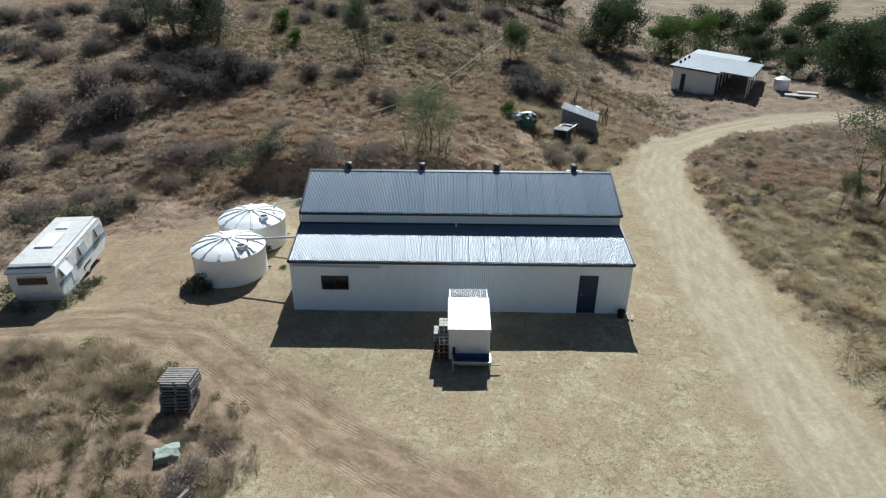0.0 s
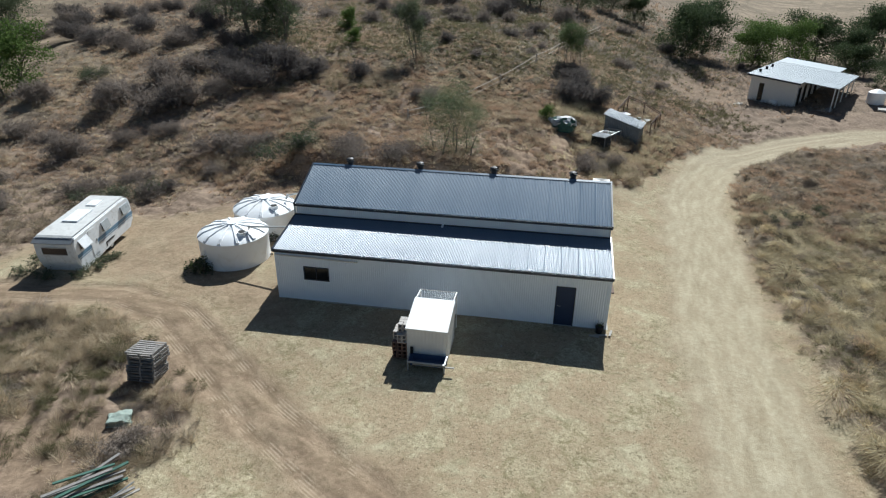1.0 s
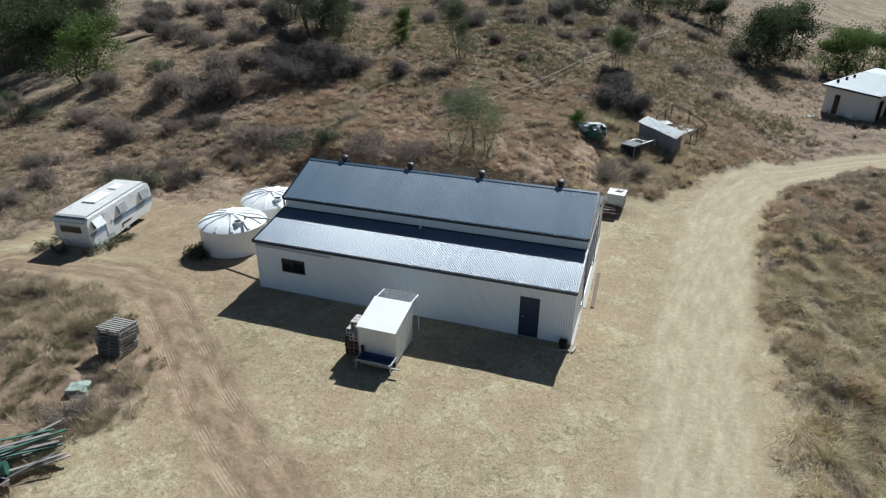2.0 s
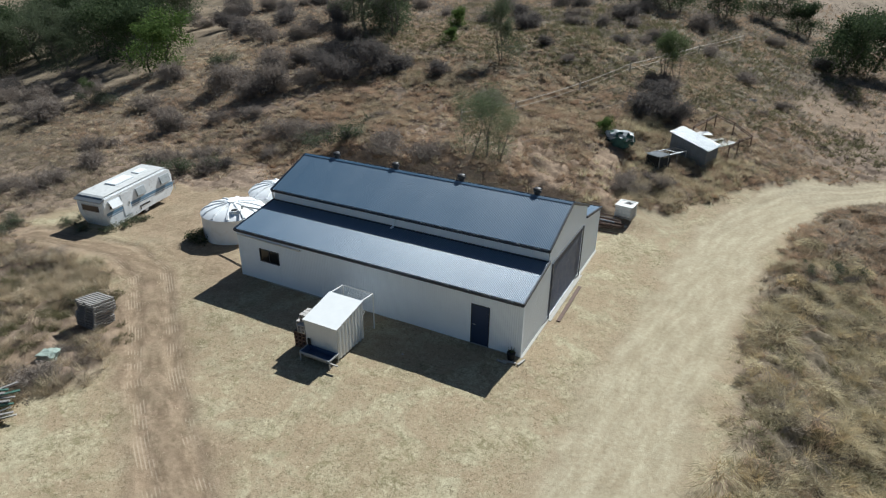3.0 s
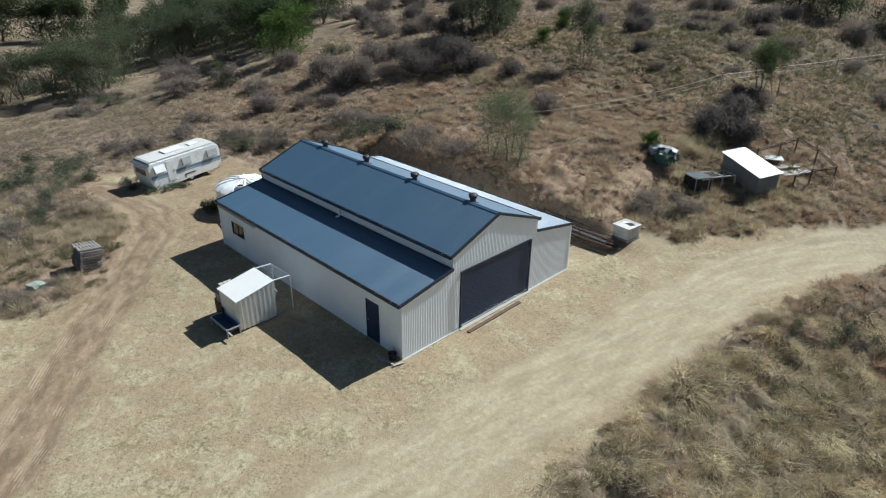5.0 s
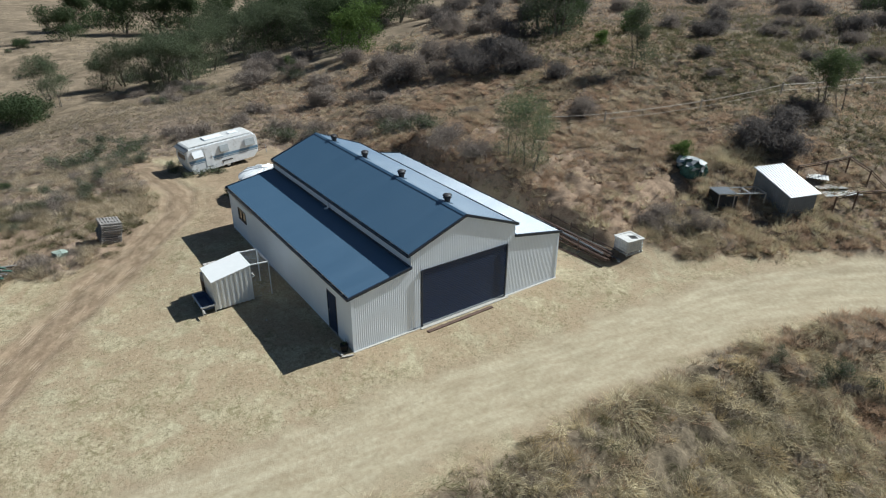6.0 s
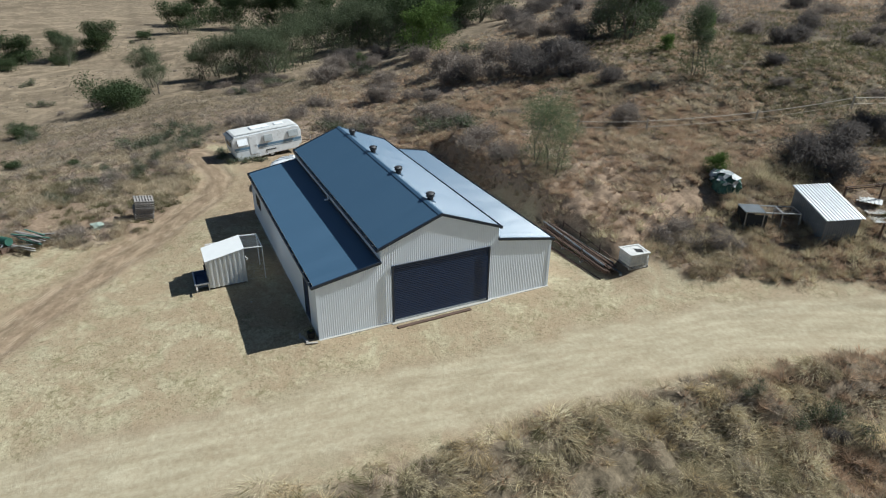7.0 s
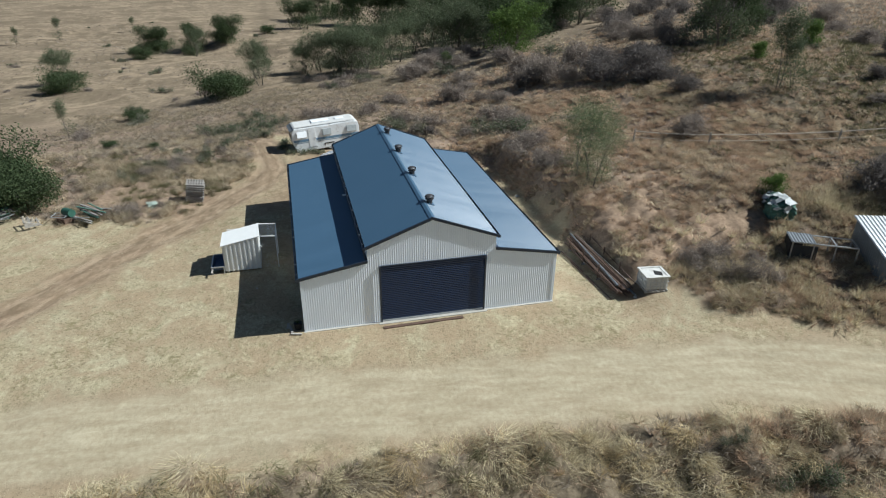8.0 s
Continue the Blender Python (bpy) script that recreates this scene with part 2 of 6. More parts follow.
def way_off(x, y, line):
    """Distance from a line of points."""
    best = np.full(np.shape(x), 1e9)
    for (ax, ay), (bx, by) in zip(line, line[1:]):
        dx, dy = bx - ax, by - ay
        s = np.clip(((x - ax) * dx + (y - ay) * dy) / (dx * dx + dy * dy), 0, 1)
        best = np.minimum(best, np.hypot(x - ax - s * dx, y - ay - s * dy))
    return best


def within(x, y, outline):
    odd = np.zeros(np.shape(x), bool)
    for (ax, ay), (bx, by) in zip(outline, outline[1:] + outline[:1]):
        odd ^= ((ay > y) != (by > y)) & (x < (bx - ax) * (y - ay) / (by - ay + 1e-9) + ax)
    return odd


DRIVE = [(18, -45), (19.5, -25), (20.5, -12), (21, -4), (21.3, 3), (21.9, 10), (22.7, 17), (24, 22.2), (26.3, 28), (29, 33.2), (32.2, 36.3), (36.1, 39.4), (40.9, 42.3), (45, 44), (49.2, 45.2), (57.4, 46.4), (75, 50), (120, 62)]
TRACK = [(-15, -2.0), (-11, -1.7), (-8, -1.3), (-4.5, -2.3), (-0.5, -5.4), (2.7, -8), (6, -10.3), (10, -12.8), (15, -17), (19, -24)]
SPUR = [(-6.5, -1), (-7.6, 3), (-8.3, 7), (-8.0, 10)]
YARD = [(24.3, -50), (24.1, -4), (24.15, 2), (24.3, 8), (24.8, 13.5), (25.4, 18), (27.4, 26.6), (24.6, 29), (22, 25.6), (19.8, 21.9), (18.2, 19.0), (16.8, 18.9), (14.9, 16.5), (-4, 15.3), (-6.5, 11.5), (-9.5, 8.8), (-16, 7.5),
        (-17, -1), (-13, -2.8), (-7.5, -3.0), (-3.9, -4.5), (-0.7, -7.3), (0.4, -9.6), (-0.6, -14), (-3, -22), (-6, -50)]
GULLY = [(14.6, 25), (14.9, 21), (15.4, 19.2)]


def covers(x, y):
    """How far a place is yard (1) or wild (0), bare wheel track, and drive."""
    wob = 0.9 * waves(x, y, 2.3, 3) + 0.45 * waves(x, y, 0.8, 4)
    edge = way_off(x, y, YARD + YARD[:1]) * np.where(within(x, y, YARD), 1, -1) + 0.8 * wob
    yard = ease(-0.7, 0.6, edge)
    drive = ease(2.9, 1.5, way_off(x, y, DRIVE) + 0.5 * wob)
    bare = np.maximum(drive, ease(2.1, 0.8, way_off(x, y, TRACK) + 0.5 * wob))
    bare = np.maximum(bare, 0.7 * ease(2.0, 0.6, way_off(x, y, SPUR) + 0.6 * wob))
    bare = np.maximum(bare, yard * 0.8 * ease(2.5, -2.5, x + 0.35 * y + 2.4 * waves(x, y, 2.2, 6)) * ease(-4.5, -1.0, y + 0.3 * x))
    bare = np.maximum(bare, 0.72 * ease(6.5, 2.0, np.hypot((x - 11) * 0.8, (y - 19.8) * 1.1) + 1.8 * waves(x, y, 1.6, 8)))
    bare = np.maximum(bare, 0.85 * ease(3.6, 1.2, np.hypot((x + 4.2) * 0.75, (y + 11.3) * 1.3) + 1.0 * waves(x, y, 1.2, 9)))
    bare = np.maximum(bare, 0.8 * ease(7.0, 2.0, np.hypot((x - 31) * 0.9, (y - 57) * 0.8) + 1.5 * waves(x, y, 2.5, 10)))
    bare = np.maximum(bare, 0.9 * ease(1.5, 0.5, way_off(x, y, [(13.6, 26), (13.7, 21), (14.6, 17.6), (16.2, 16)]) + 0.4 * wob))
    bare = np.maximum(bare, ease(1.5, 0.8, np.hypot(x + 2.78, y + 6.7)))
    return yard, bare, drive


def spread(lo, hi, step, end, grow):
    mid = list(np.arange(lo, hi, step))
    out, s = [], step
    v = hi
    while v < end:
        out.append(v)
        s *= grow
        v += s
    left, s, v = [], step, lo
    while v > -end:
        s *= grow
        v -= s
        left.append(v)
    return np.array(left[::-1] + mid + out)


gx, gy = spread(-20, 41, 0.2, 1600, 1.04), spread(-18, 42, 0.2, 1600, 1.04)
X, Y = np.meshgrid(gx, gy)
yard, bare, drive = covers(X, Y)
near = ease(260, 60, np.hypot(X - 8, Y - 8))
rough = (1 - yard) * (1 - bare)
Z = height(X, Y) + near * rough * (0.12 * waves(X, Y, 1.7, 11) + 0.10 * waves(X, Y, 0.75, 12) + 0.22 * waves(X, Y, 5, 13))
roadside = ease(24.0, 25.6, X) * ease(42, 34, Y)
patchy = 0.55 + 0.45 * waves(X, Y, 4.5, 16)
Z += roadside * near * rough * (0.16 * waves(X, Y, 1.5, 14) + 0.62 * patchy * domes(X, Y, 1.35, 15) + 0.16 * domes(X, Y, 0.7, 18))
Z += (1 - roadside) * near * rough * ease(-60, -20, X) * (0.30 * patchy * domes(X, Y, 1.25, 17) + 0.16 * domes(X, Y, 0.72, 19))
bank_here = ease(5.5, 8.5, X) * ease(17.5, 14.0, X) * ease(15.4, 16.6, Y) * ease(27, 22, Y)
Z += bank_here * (0.20 * domes(X, Y, 0.75, 25) + 0.10 * waves(X, Y, 0.5, 26))
Z += near * (1 - rough) * (0.018 * waves(X, Y, 0.9, 21) + 0.03 * waves(X, Y, 3, 22))
Z += ease(90, 400, np.hypot(X, Y)) * 2.0 * waves(X, Y, 140, 31)
for line, half in ((DRIVE, 0.8), (TRACK, 0.75)):
    far_off = way_off(X, Y, line)
    Z -= 0.05 * np.exp(-((far_off - half) / 0.22) ** 2) - 0.02 * np.exp(-((far_off - half - 0.5) / 0.25) ** 2)
gully = way_off(X, Y, GULLY)
Z -= 0.75 * np.exp(-((gully + 0.15 * waves(X, Y, 0.8, 5)) / 0.5) ** 2)
Z += 0.5 * np.exp(-((way_off(X, Y, [(24.8, -6), (25.6, 8), (27.2, 17), (29, 26)]) - 0.2) / 0.9) ** 2) * (1 - drive)
meadow_here = np.maximum(ease(-24, -52, X - 0.25 * Y), ease(62, 90, Y - 0.4 * np.abs(X - 60)) * ease(20, 45, X))
cols, rows_n = len(gx), len(gy)
k = (np.arange(rows_n - 1)[:, None] * cols + np.arange(cols - 1)).ravel()

g = Mat("dry_ground", 0.95, 0, 0.15)
at = g.coord("Position")
zone = g.node("ShaderNodeVertexColor")
zone.layer_name = "zone"
split = g.node("ShaderNodeSeparateColor", i0=zone.outputs[0])
is_yard, is_bare, is_drive = split.outputs
broad, mid_n, fine, grain = g.noise(0.12, 5, 0.6, at), g.noise(0.7, 6, 0.65, at, distort=0.5), g.noise(4.5, 6, 0.7, at), g.noise(24, 4, 0.7, at)
wild = g.mix(g.ramp(fine, (0.35, 0.0), (0.7, 1.0)), (0.165, 0.118, 0.086), (0.410, 0.312, 0.228))
wild = g.mix(g.ramp(mid_n, (0.42, 0.0), (0.66, 0.8)), wild, (0.150, 0.108, 0.080))
wild = g.mix(g.ramp(broad, (0.5, 0.0), (0.72, 0.7)), wild, (0.215, 0.165, 0.115))
meadow = g.mix(g.ramp(g.mix(0.5, mid_n, fine), (0.40, 0.0), (0.58, 1.0)), (0.130, 0.100, 0.069), (0.300, 0.238, 0.162))
meadow = g.mix(g.ramp(g.noise(0.06, 7, 0.72, at, distort=0.8), (0.46, 0.0), (0.56, 0.85)), meadow, (0.150, 0.117, 0.078))
meadow = g.mix(g.ramp(g.noise(0.13, 6, 0.75, at, distort=1.2), (0.5, 0.0), (0.6, 0.8)), meadow, (0.345, 0.268, 0.182))
growth = g.node("ShaderNodeVertexColor")
growth.layer_name = "growth"
olive = g.mix(g.ramp(fine, (0.35, 0.0), (0.7, 1.0)), (0.085, 0.070, 0.046), (0.235, 0.192, 0.128))
wild = g.mix(g.maths("MULTIPLY", growth.outputs[1], 0.9), wild, olive)
wild = g.mix(g.maths("MULTIPLY", zone.outputs[1], g.ramp(broad, (0.3, 0.7), (0.6, 1.0))), wild, meadow)
straw = g.mix(g.ramp(g.mix(0.5, fine, grain), (0.41, 0.0), (0.59, 1.0)), (0.255, 0.208, 0.122), (0.535, 0.462, 0.312))
straw = g.mix(g.ramp(mid_n, (0.38, 0.9), (0.54, 0.0)), straw, (0.330, 0.258, 0.165))
straw = g.mix(g.ramp(g.noise(1.6, 5, 0.7, at, distort=1.0), (0.52, 0.0), (0.62, 0.75)), straw, (0.200, 0.172, 0.090))
straw = g.mix(g.ramp(g.noise(0.3, 4, 0.6, at), (0.48, 0.0), (0.66, 0.55)), straw, (0.470, 0.425, 0.290))
straw = g.mix(g.ramp(g.noise(0.5, 5, 0.7, at, distort=0.8), (0.46, 0.0), (0.58, 0.8)), straw, (0.345, 0.260, 0.168))
straw = g.mix(g.ramp(g.noise(6.5, 3, 0.75, at, distort=1.5), (0.56, 0.0), (0.61, 0.75)), straw, (0.165, 0.130, 0.078))
straw = g.mix(g.maths("MULTIPLY", g.ramp(g.noise(15, 4, 0.8, at, distort=0.8), (0.55, 0.0), (0.62, 0.8)), g.ramp(g.noise(0.45, 4, 0.6, at), (0.42, 0.25), (0.6, 1.0))), straw, (0.130, 0.112, 0.062))
straw = g.mix(g.ramp(g.noise(10, 4, 0.8, at, distort=0.5), (0.58, 0.0), (0.66, 0.7)), straw, (0.600, 0.530, 0.375))
lane = g.node("ShaderNodeVertexColor")
lane.layer_name = "lane"
off_drive, off_track, along_way = g.node("ShaderNodeSeparateColor", i0=lane.outputs[0]).outputs


def ruts(off):
    way = g.node("ShaderNodeCombineXYZ", i0=g.maths("MULTIPLY", off, 17.0), i1=g.maths("MULTIPLY", along_way, 55.0)).outputs[0]
    return g.noise(1.0, 4, 0.6, way, distort=0.3)


tread = g.maths("MULTIPLY", g.ramp(g.maths("SINE", g.maths("MULTIPLY", off_track, 400.0)), (0.2, 0.0), (0.6, 1.0)), g.ramp(g.noise(1.1, 3, 0.6, at), (0.5, 0.0), (0.58, 1.0)))
tread = g.maths("MULTIPLY", tread, g.ramp(off_track, (0.045, 0.0), (0.07, 1.0), (0.13, 1.0), (0.155, 0.0)))
streak = g.mix(g.ramp(off_track, (0.17, 0.0), (0.3, 1.0)), ruts(off_track), g.noise(0.9, 6, 0.7, at, distort=1.0))
streak = g.mix(is_drive, streak, ruts(off_drive))
dirt = g.mix(g.ramp(g.mix(0.35, streak, fine), (0.40, 0.0), (0.60, 1.0)), (0.168, 0.117, 0.076), (0.345, 0.254, 0.172))
pale = g.mix(g.ramp(g.mix(0.4, streak, fine), (0.37, 0.0), (0.66, 1.0)), (0.325, 0.266, 0.176), (0.485, 0.424, 0.300))
dirt = g.mix(g.maths("MULTIPLY", tread, 0.5), dirt, (0.500, 0.405, 0.295))
earth = g.mix(g.ramp(g.mix(0.5, mid_n, fine), (0.38, 0.0), (0.62, 1.0)), (0.195, 0.128, 0.083), (0.430, 0.312, 0.214))
dirt = g.mix(lane.outputs[1], dirt, earth)
dirt = g.mix(is_drive, dirt, pale)
tone = g.mix(is_yard, wild, straw)
tone = g.mix(g.maths("MULTIPLY", is_bare, g.ramp(g.mix(0.6, mid_n, fine), (0.25, 0.5), (0.6, 1.0))), tone, dirt)
g.set("Base Color", tone)
g.bump(g.mix(0.4, fine, grain), 0.75, 0.07)
ground = raw("ground", np.stack([X, Y, Z], -1).reshape(-1, 3), np.stack([k, k + 1, k + cols + 1, k + cols], -1), g.m, smooth=True)
tagged(ground, "dry grassy hillside and pale bare dirt yard", "ground", kind="structure")
layer = ground.data.color_attributes.new("zone", "FLOAT_COLOR", "POINT")
layer.data.foreach_set("color", np.stack([yard, bare, drive, meadow_here], -1).astype(np.float32).ravel())

layer = ground.data.color_attributes.new("lane", "FLOAT_COLOR", "POINT")
layer.data.foreach_set("color", np.stack([way_off(X, Y, DRIVE) / 8, way_off(X, Y, TRACK) / 8, (Y - 0.8 * X) / 100, bank_here], -1).astype(np.float32).ravel())

olive_here = ease(28, 38, Y + 2 * waves(X, Y, 6, 33)) * ease(-16, -3, X) * ease(22, 15, X - 0.25 * (Y - 30)) * ease(120, 80, Y)
layer = ground.data.color_attributes.new("growth", "FLOAT_COLOR", "POINT")
layer.data.foreach_set("color", np.stack([np.maximum(olive_here, roadside * (0.9 - 0.35 * ease(10, 18, Y)))] * 4, -1).astype(np.float32).ravel())


def lie(x, y):
    """Height of the ground sheet at a place."""
    i = min(max(int(np.searchsorted(gx, x)) - 1, 0), cols - 2)
    j = min(max(int(np.searchsorted(gy, y)) - 1, 0), rows_n - 2)
    u, v = (x - gx[i]) / (gx[i + 1] - gx[i]), (y - gy[j]) / (gy[j + 1] - gy[j])
    return float((Z[j, i] * (1 - u) + Z[j, i + 1] * u) * (1 - v) + (Z[j + 1, i] * (1 - u) + Z[j + 1, i + 1] * u) * v)

# ---- the shed ----
LONG, WIDE = 15.75, 11.98
shed = thing("shed", 0, 0, 0, 0, "pale grey ribbed steel shed with navy roofs and a roller door", "shed")
LOW, JOIN, EAVE, RIDGE, MID = 2.72, 3.29, 3.92, 5.08, 5.9
IN0, IN1 = 2.98, 8.92


def wall_height(y):
    if y < IN0:
        return LOW + (JOIN - LOW) * y / IN0 - 0.03
    if y > IN1:
        return LOW + (JOIN - LOW) * (WIDE - y) / (WIDE - IN1) - 0.03
    return EAVE - 0.04 + (RIDGE - EAVE) * (1 - abs(y - MID) / (MID - IN0 + 0.06))


def joined(*made):
    bm = made[0]
    for b in made[1:]:
        me = bpy.data.meshes.new("tmp")
        b.to_mesh(me)
        b.free()
        bm.from_mesh(me)
        bpy.data.meshes.remove(me)
    return bm


WIN, DOOR, ROLL = (1.39, 1.16, 2.65, 1.88), (13.39, 0.03, 14.26, 2.04), (3.46, 0.05, 8.47, 2.96)
flat = lambda h: (lambda s: h)
X3, Z3 = (1, 0, 0), (0, 0, 1)
front = joined(
    sheeting((0, 0, 0.02), X3, Z3, WIN[0], flat(LOW - 0.04), 0.1, 0.014),
    sheeting((WIN[0], 0, 0.02), X3, Z3, WIN[2] - WIN[0], flat(WIN[1] - 0.02), 0.1, 0.014),
    sheeting((WIN[0], 0, WIN[3]), X3, Z3, WIN[2] - WIN[0], flat(LOW - 0.02 - WIN[3]), 0.1, 0.014),
    sheeting((WIN[2], 0, 0.02), X3, Z3, DOOR[0] - WIN[2], flat(LOW - 0.04), 0.1, 0.014),
    sheeting((DOOR[0], 0, DOOR[3]), X3, Z3, DOOR[2] - DOOR[0], flat(LOW - 0.02 - DOOR[3]), 0.1, 0.014),
    sheeting((DOOR[2], 0, 0.02), X3, Z3, LONG - DOOR[2], flat(LOW - 0.04), 0.1, 0.014))
part("front_wall", front, WALL, shed)
gable = joined(
    sheeting((LONG, 0.03, 0.02), (0, 1, 0), Z3, ROLL[0] - 0.03, lambda s: wall_height(s + 0.03) - 0.02, 0.1, 0.012),
    sheeting((LONG, ROLL[0], 0), (0, 1, 0), Z3, ROLL[2] - ROLL[0], lambda s: wall_height(ROLL[0] + s), 0.1, 0.012, bottoms=flat(ROLL[3])),
    sheeting((LONG, ROLL[2], 0.02), (0, 1, 0), Z3, WIDE - ROLL[2] - 0.03, lambda s: wall_height(min(ROLL[2] + s, WIDE)) - 0.02, 0.1, 0.012))
part("gable_wall", gable, WALL, shed)
part("gable_wall", sheeting((0, WIDE - 0.03, 0.02), (0, -1, 0), Z3, WIDE - 0.06, lambda s: wall_height(WIDE - 0.03 - s) - 0.02, 0.1, 0.012), WALL, shed)
part("back_wall", sheeting((LONG, WIDE, 0.02), (-1, 0, 0), Z3, LONG, flat(LOW - 0.04), 0.1, 0.012), WALL, shed)
part("upper_wall", sheeting((0.03, IN0, JOIN - 0.05), X3, Z3, LONG - 0.06, flat(EAVE - JOIN), 0.1, 0.012), WALL, shed)
part("upper_wall", sheeting((LONG - 0.03, IN1, JOIN - 0.05), (-1, 0, 0), Z3, LONG - 0.06, flat(EAVE - JOIN), 0.1, 0.012), WALL, shed)
part("floor_slab", box(-0.05, -0.05, -0.35, LONG + 0.12, WIDE + 0.05, 0.03, 0.015), CONCRETE, shed, "pale concrete floor slab")

roofs = (((-0.03, -0.08, LOW - 0.015), X3, (0, IN0 + 0.08, JOIN - LOW + 0.015), "lean_to_roof"),
         ((LONG + 0.03, WIDE + 0.08, LOW - 0.015), (-1, 0, 0), (0, IN1 - WIDE - 0.08, JOIN - LOW + 0.015), "lean_to_roof"),
         ((-0.03, IN0 - 0.08, EAVE - 0.03), X3, (0, MID - IN0 + 0.08, RIDGE - EAVE + 0.03), "main_roof"),
         ((LONG + 0.03, IN1 + 0.08, EAVE - 0.03), (-1, 0, 0), (0, MID - IN1 - 0.08, RIDGE - EAVE + 0.03), "main_roof"))
lap = random.Random(3)
for p, along, up, name in roofs:
    run = Vector(up).length
    purlins = joined(*[prism([(p[1] + up[1] * f, p[2] + up[2] * f - 0.07), (p[1] + up[1] * (f + 0.03), p[2] + up[2] * (f + 0.03) - 0.07), (p[1] + up[1] * (f + 0.03), p[2] + up[2] * (f + 0.03) - 0.03), (p[1] + up[1] * f, p[2] + up[2] * f - 0.03)], "x", 0.05, LONG - 0.05) for f in (0.12, 0.48, 0.84)])
    whole = part(name, purlins, GALV, shed, "navy corrugated steel roof")
    for i in range(21):
        # sheets ten ribs wide, those of the sunny side lying a little unevenly
        first = Vector(p) + Vector(along) * (i * 0.7524)
        width = min(0.7524 + 0.002, LONG + 0.06 - i * 0.7524)
        tilt = (Vector(along) + Vector((0, 0, lap.uniform(-0.011, 0.011) if along[0] < 0 else 0.0))).normalized()
        part("roof_sheet", sheeting(first, tilt, up, width, flat(run), 0.07524, 0.017, 0.004), NAVY, whole, smooth=True)
    # gutter along the low edge and a capping down each end
    y, z, s = p[1], p[2], 1 if along[0] > 0 else -1
    part("gutter", joined(box(-0.04, y - s * 0.12, z - 0.11, LONG + 0.04, y - s * 0.11, z + 0.005), box(-0.04, y - s * 0.11, z - 0.11, LONG + 0.04, y + s * 0.0, z - 0.1),
                          box(-0.04, y - s * 0.012, z - 0.1, LONG + 0.04, y, z - 0.03)), NAVY_TRIM, shed, "dark navy gutter")
    for i in range(16):
        part("gutter_strap", box(0.4 + i * 0.99, y - s * 0.125, z - 0.02, 0.425 + i * 0.99, y - s * 0.02, z + 0.008), SHADE_STEEL, shed)
    for x in (-0.05, LONG + 0.05):
        a, b = Vector((x, p[1] - s * 0.1, z + 0.02)), Vector((x, p[1] + up[1], z + up[2] + 0.02))
        bm = bmesh.new()
        for q in (a, b):
            for dx, dz in ((-0.035, -0.11), (0.035, -0.11), (0.035, 0.022), (-0.035, 0.022)):
                bm.verts.new((q.x + dx, q.y, q.z + dz))
        v = list(bm.verts)
        for quad in ((0, 1, 5, 4), (1, 2, 6, 5), (2, 3, 7, 6), (3, 0, 4, 7), (3, 2, 1, 0), (4, 5, 6, 7)):
            bm.faces.new([v[i] for i in quad])
        bmesh.ops.recalc_face_normals(bm, faces=bm.faces)
        part("barge_capping", bm, NAVY_TRIM, shed)
lid = prism([(MID - 0.13, RIDGE - 0.015), (MID, RIDGE + 0.04), (MID + 0.13, RIDGE - 0.015), (MID + 0.13, RIDGE - 0.03), (MID, RIDGE + 0.02), (MID - 0.13, RIDGE - 0.03)], "x", -0.04, LONG + 0.04)
part("ridge_capping", lid, NAVY, shed, "navy steel ridge capping")
for y, s in ((IN0, -1), (IN1, 1)):
    part("apron_flashing", box(0, y + s * 0.02, JOIN - 0.01, LONG, y + s * 0.12, JOIN + 0.03), NAVY_TRIM, shed)
for x, y in ((0, 0), (LONG, 0), (0, WIDE), (LONG, WIDE)):
    sx, sy = (1 if x else -1), (1 if y else -1)
    part("corner_flashing", joined(box(x + sx * 0.03, y + sy * 0.03, 0.02, x - sx * 0.1, y + sy * 0.022, LOW - 0.06), box(x + sx * 0.03, y + sy * 0.022, 0.02, x + sx * 0.022, y - sy * 0.1, LOW - 0.06)), WALL, shed)

# window, doors
window = part("window", joined(box(WIN[0], -0.04, WIN[1], WIN[2], 0.05, WIN[1] + 0.045), box(WIN[0], -0.04, WIN[3] - 0.045, WIN[2], 0.05, WIN[3]),
                               box(WIN[0], -0.04, WIN[1] + 0.045, WIN[0] + 0.04, 0.05, WIN[3] - 0.045), box(WIN[2] - 0.04, -0.04, WIN[1] + 0.045, WIN[2], 0.05, WIN[3] - 0.045),
                               box(2.0, -0.03, WIN[1] + 0.045, 2.04, 0.05, WIN[3] - 0.045)), NAVY_TRIM, shed, "dark framed sliding window")
for a, b in ((WIN[0] + 0.04, 2.0), (2.04, WIN[2] - 0.04)):
    part("pane", box(a, 0.0, WIN[1] + 0.045, b, 0.012, WIN[3] - 0.045), GLASS, window)
part("blind", box(2.06, 0.05, WIN[1] + 0.3, WIN[2] - 0.06, 0.06, WIN[3] - 0.06), CREAM, window)
door = part("side_door", joined(box(DOOR[0] + 0.04, -0.005, DOOR[1] + 0.02, DOOR[2] - 0.04, 0.035, DOOR[3] - 0.04, 0.005),
                                box(DOOR[0] + 0.16, -0.012, 1.15, DOOR[2] - 0.16, -0.004, 1.85), box(DOOR[0] + 0.16, -0.012, 0.2, DOOR[2] - 0.16, -0.004, 1.0)), ROLLER, shed, "dark navy access door")
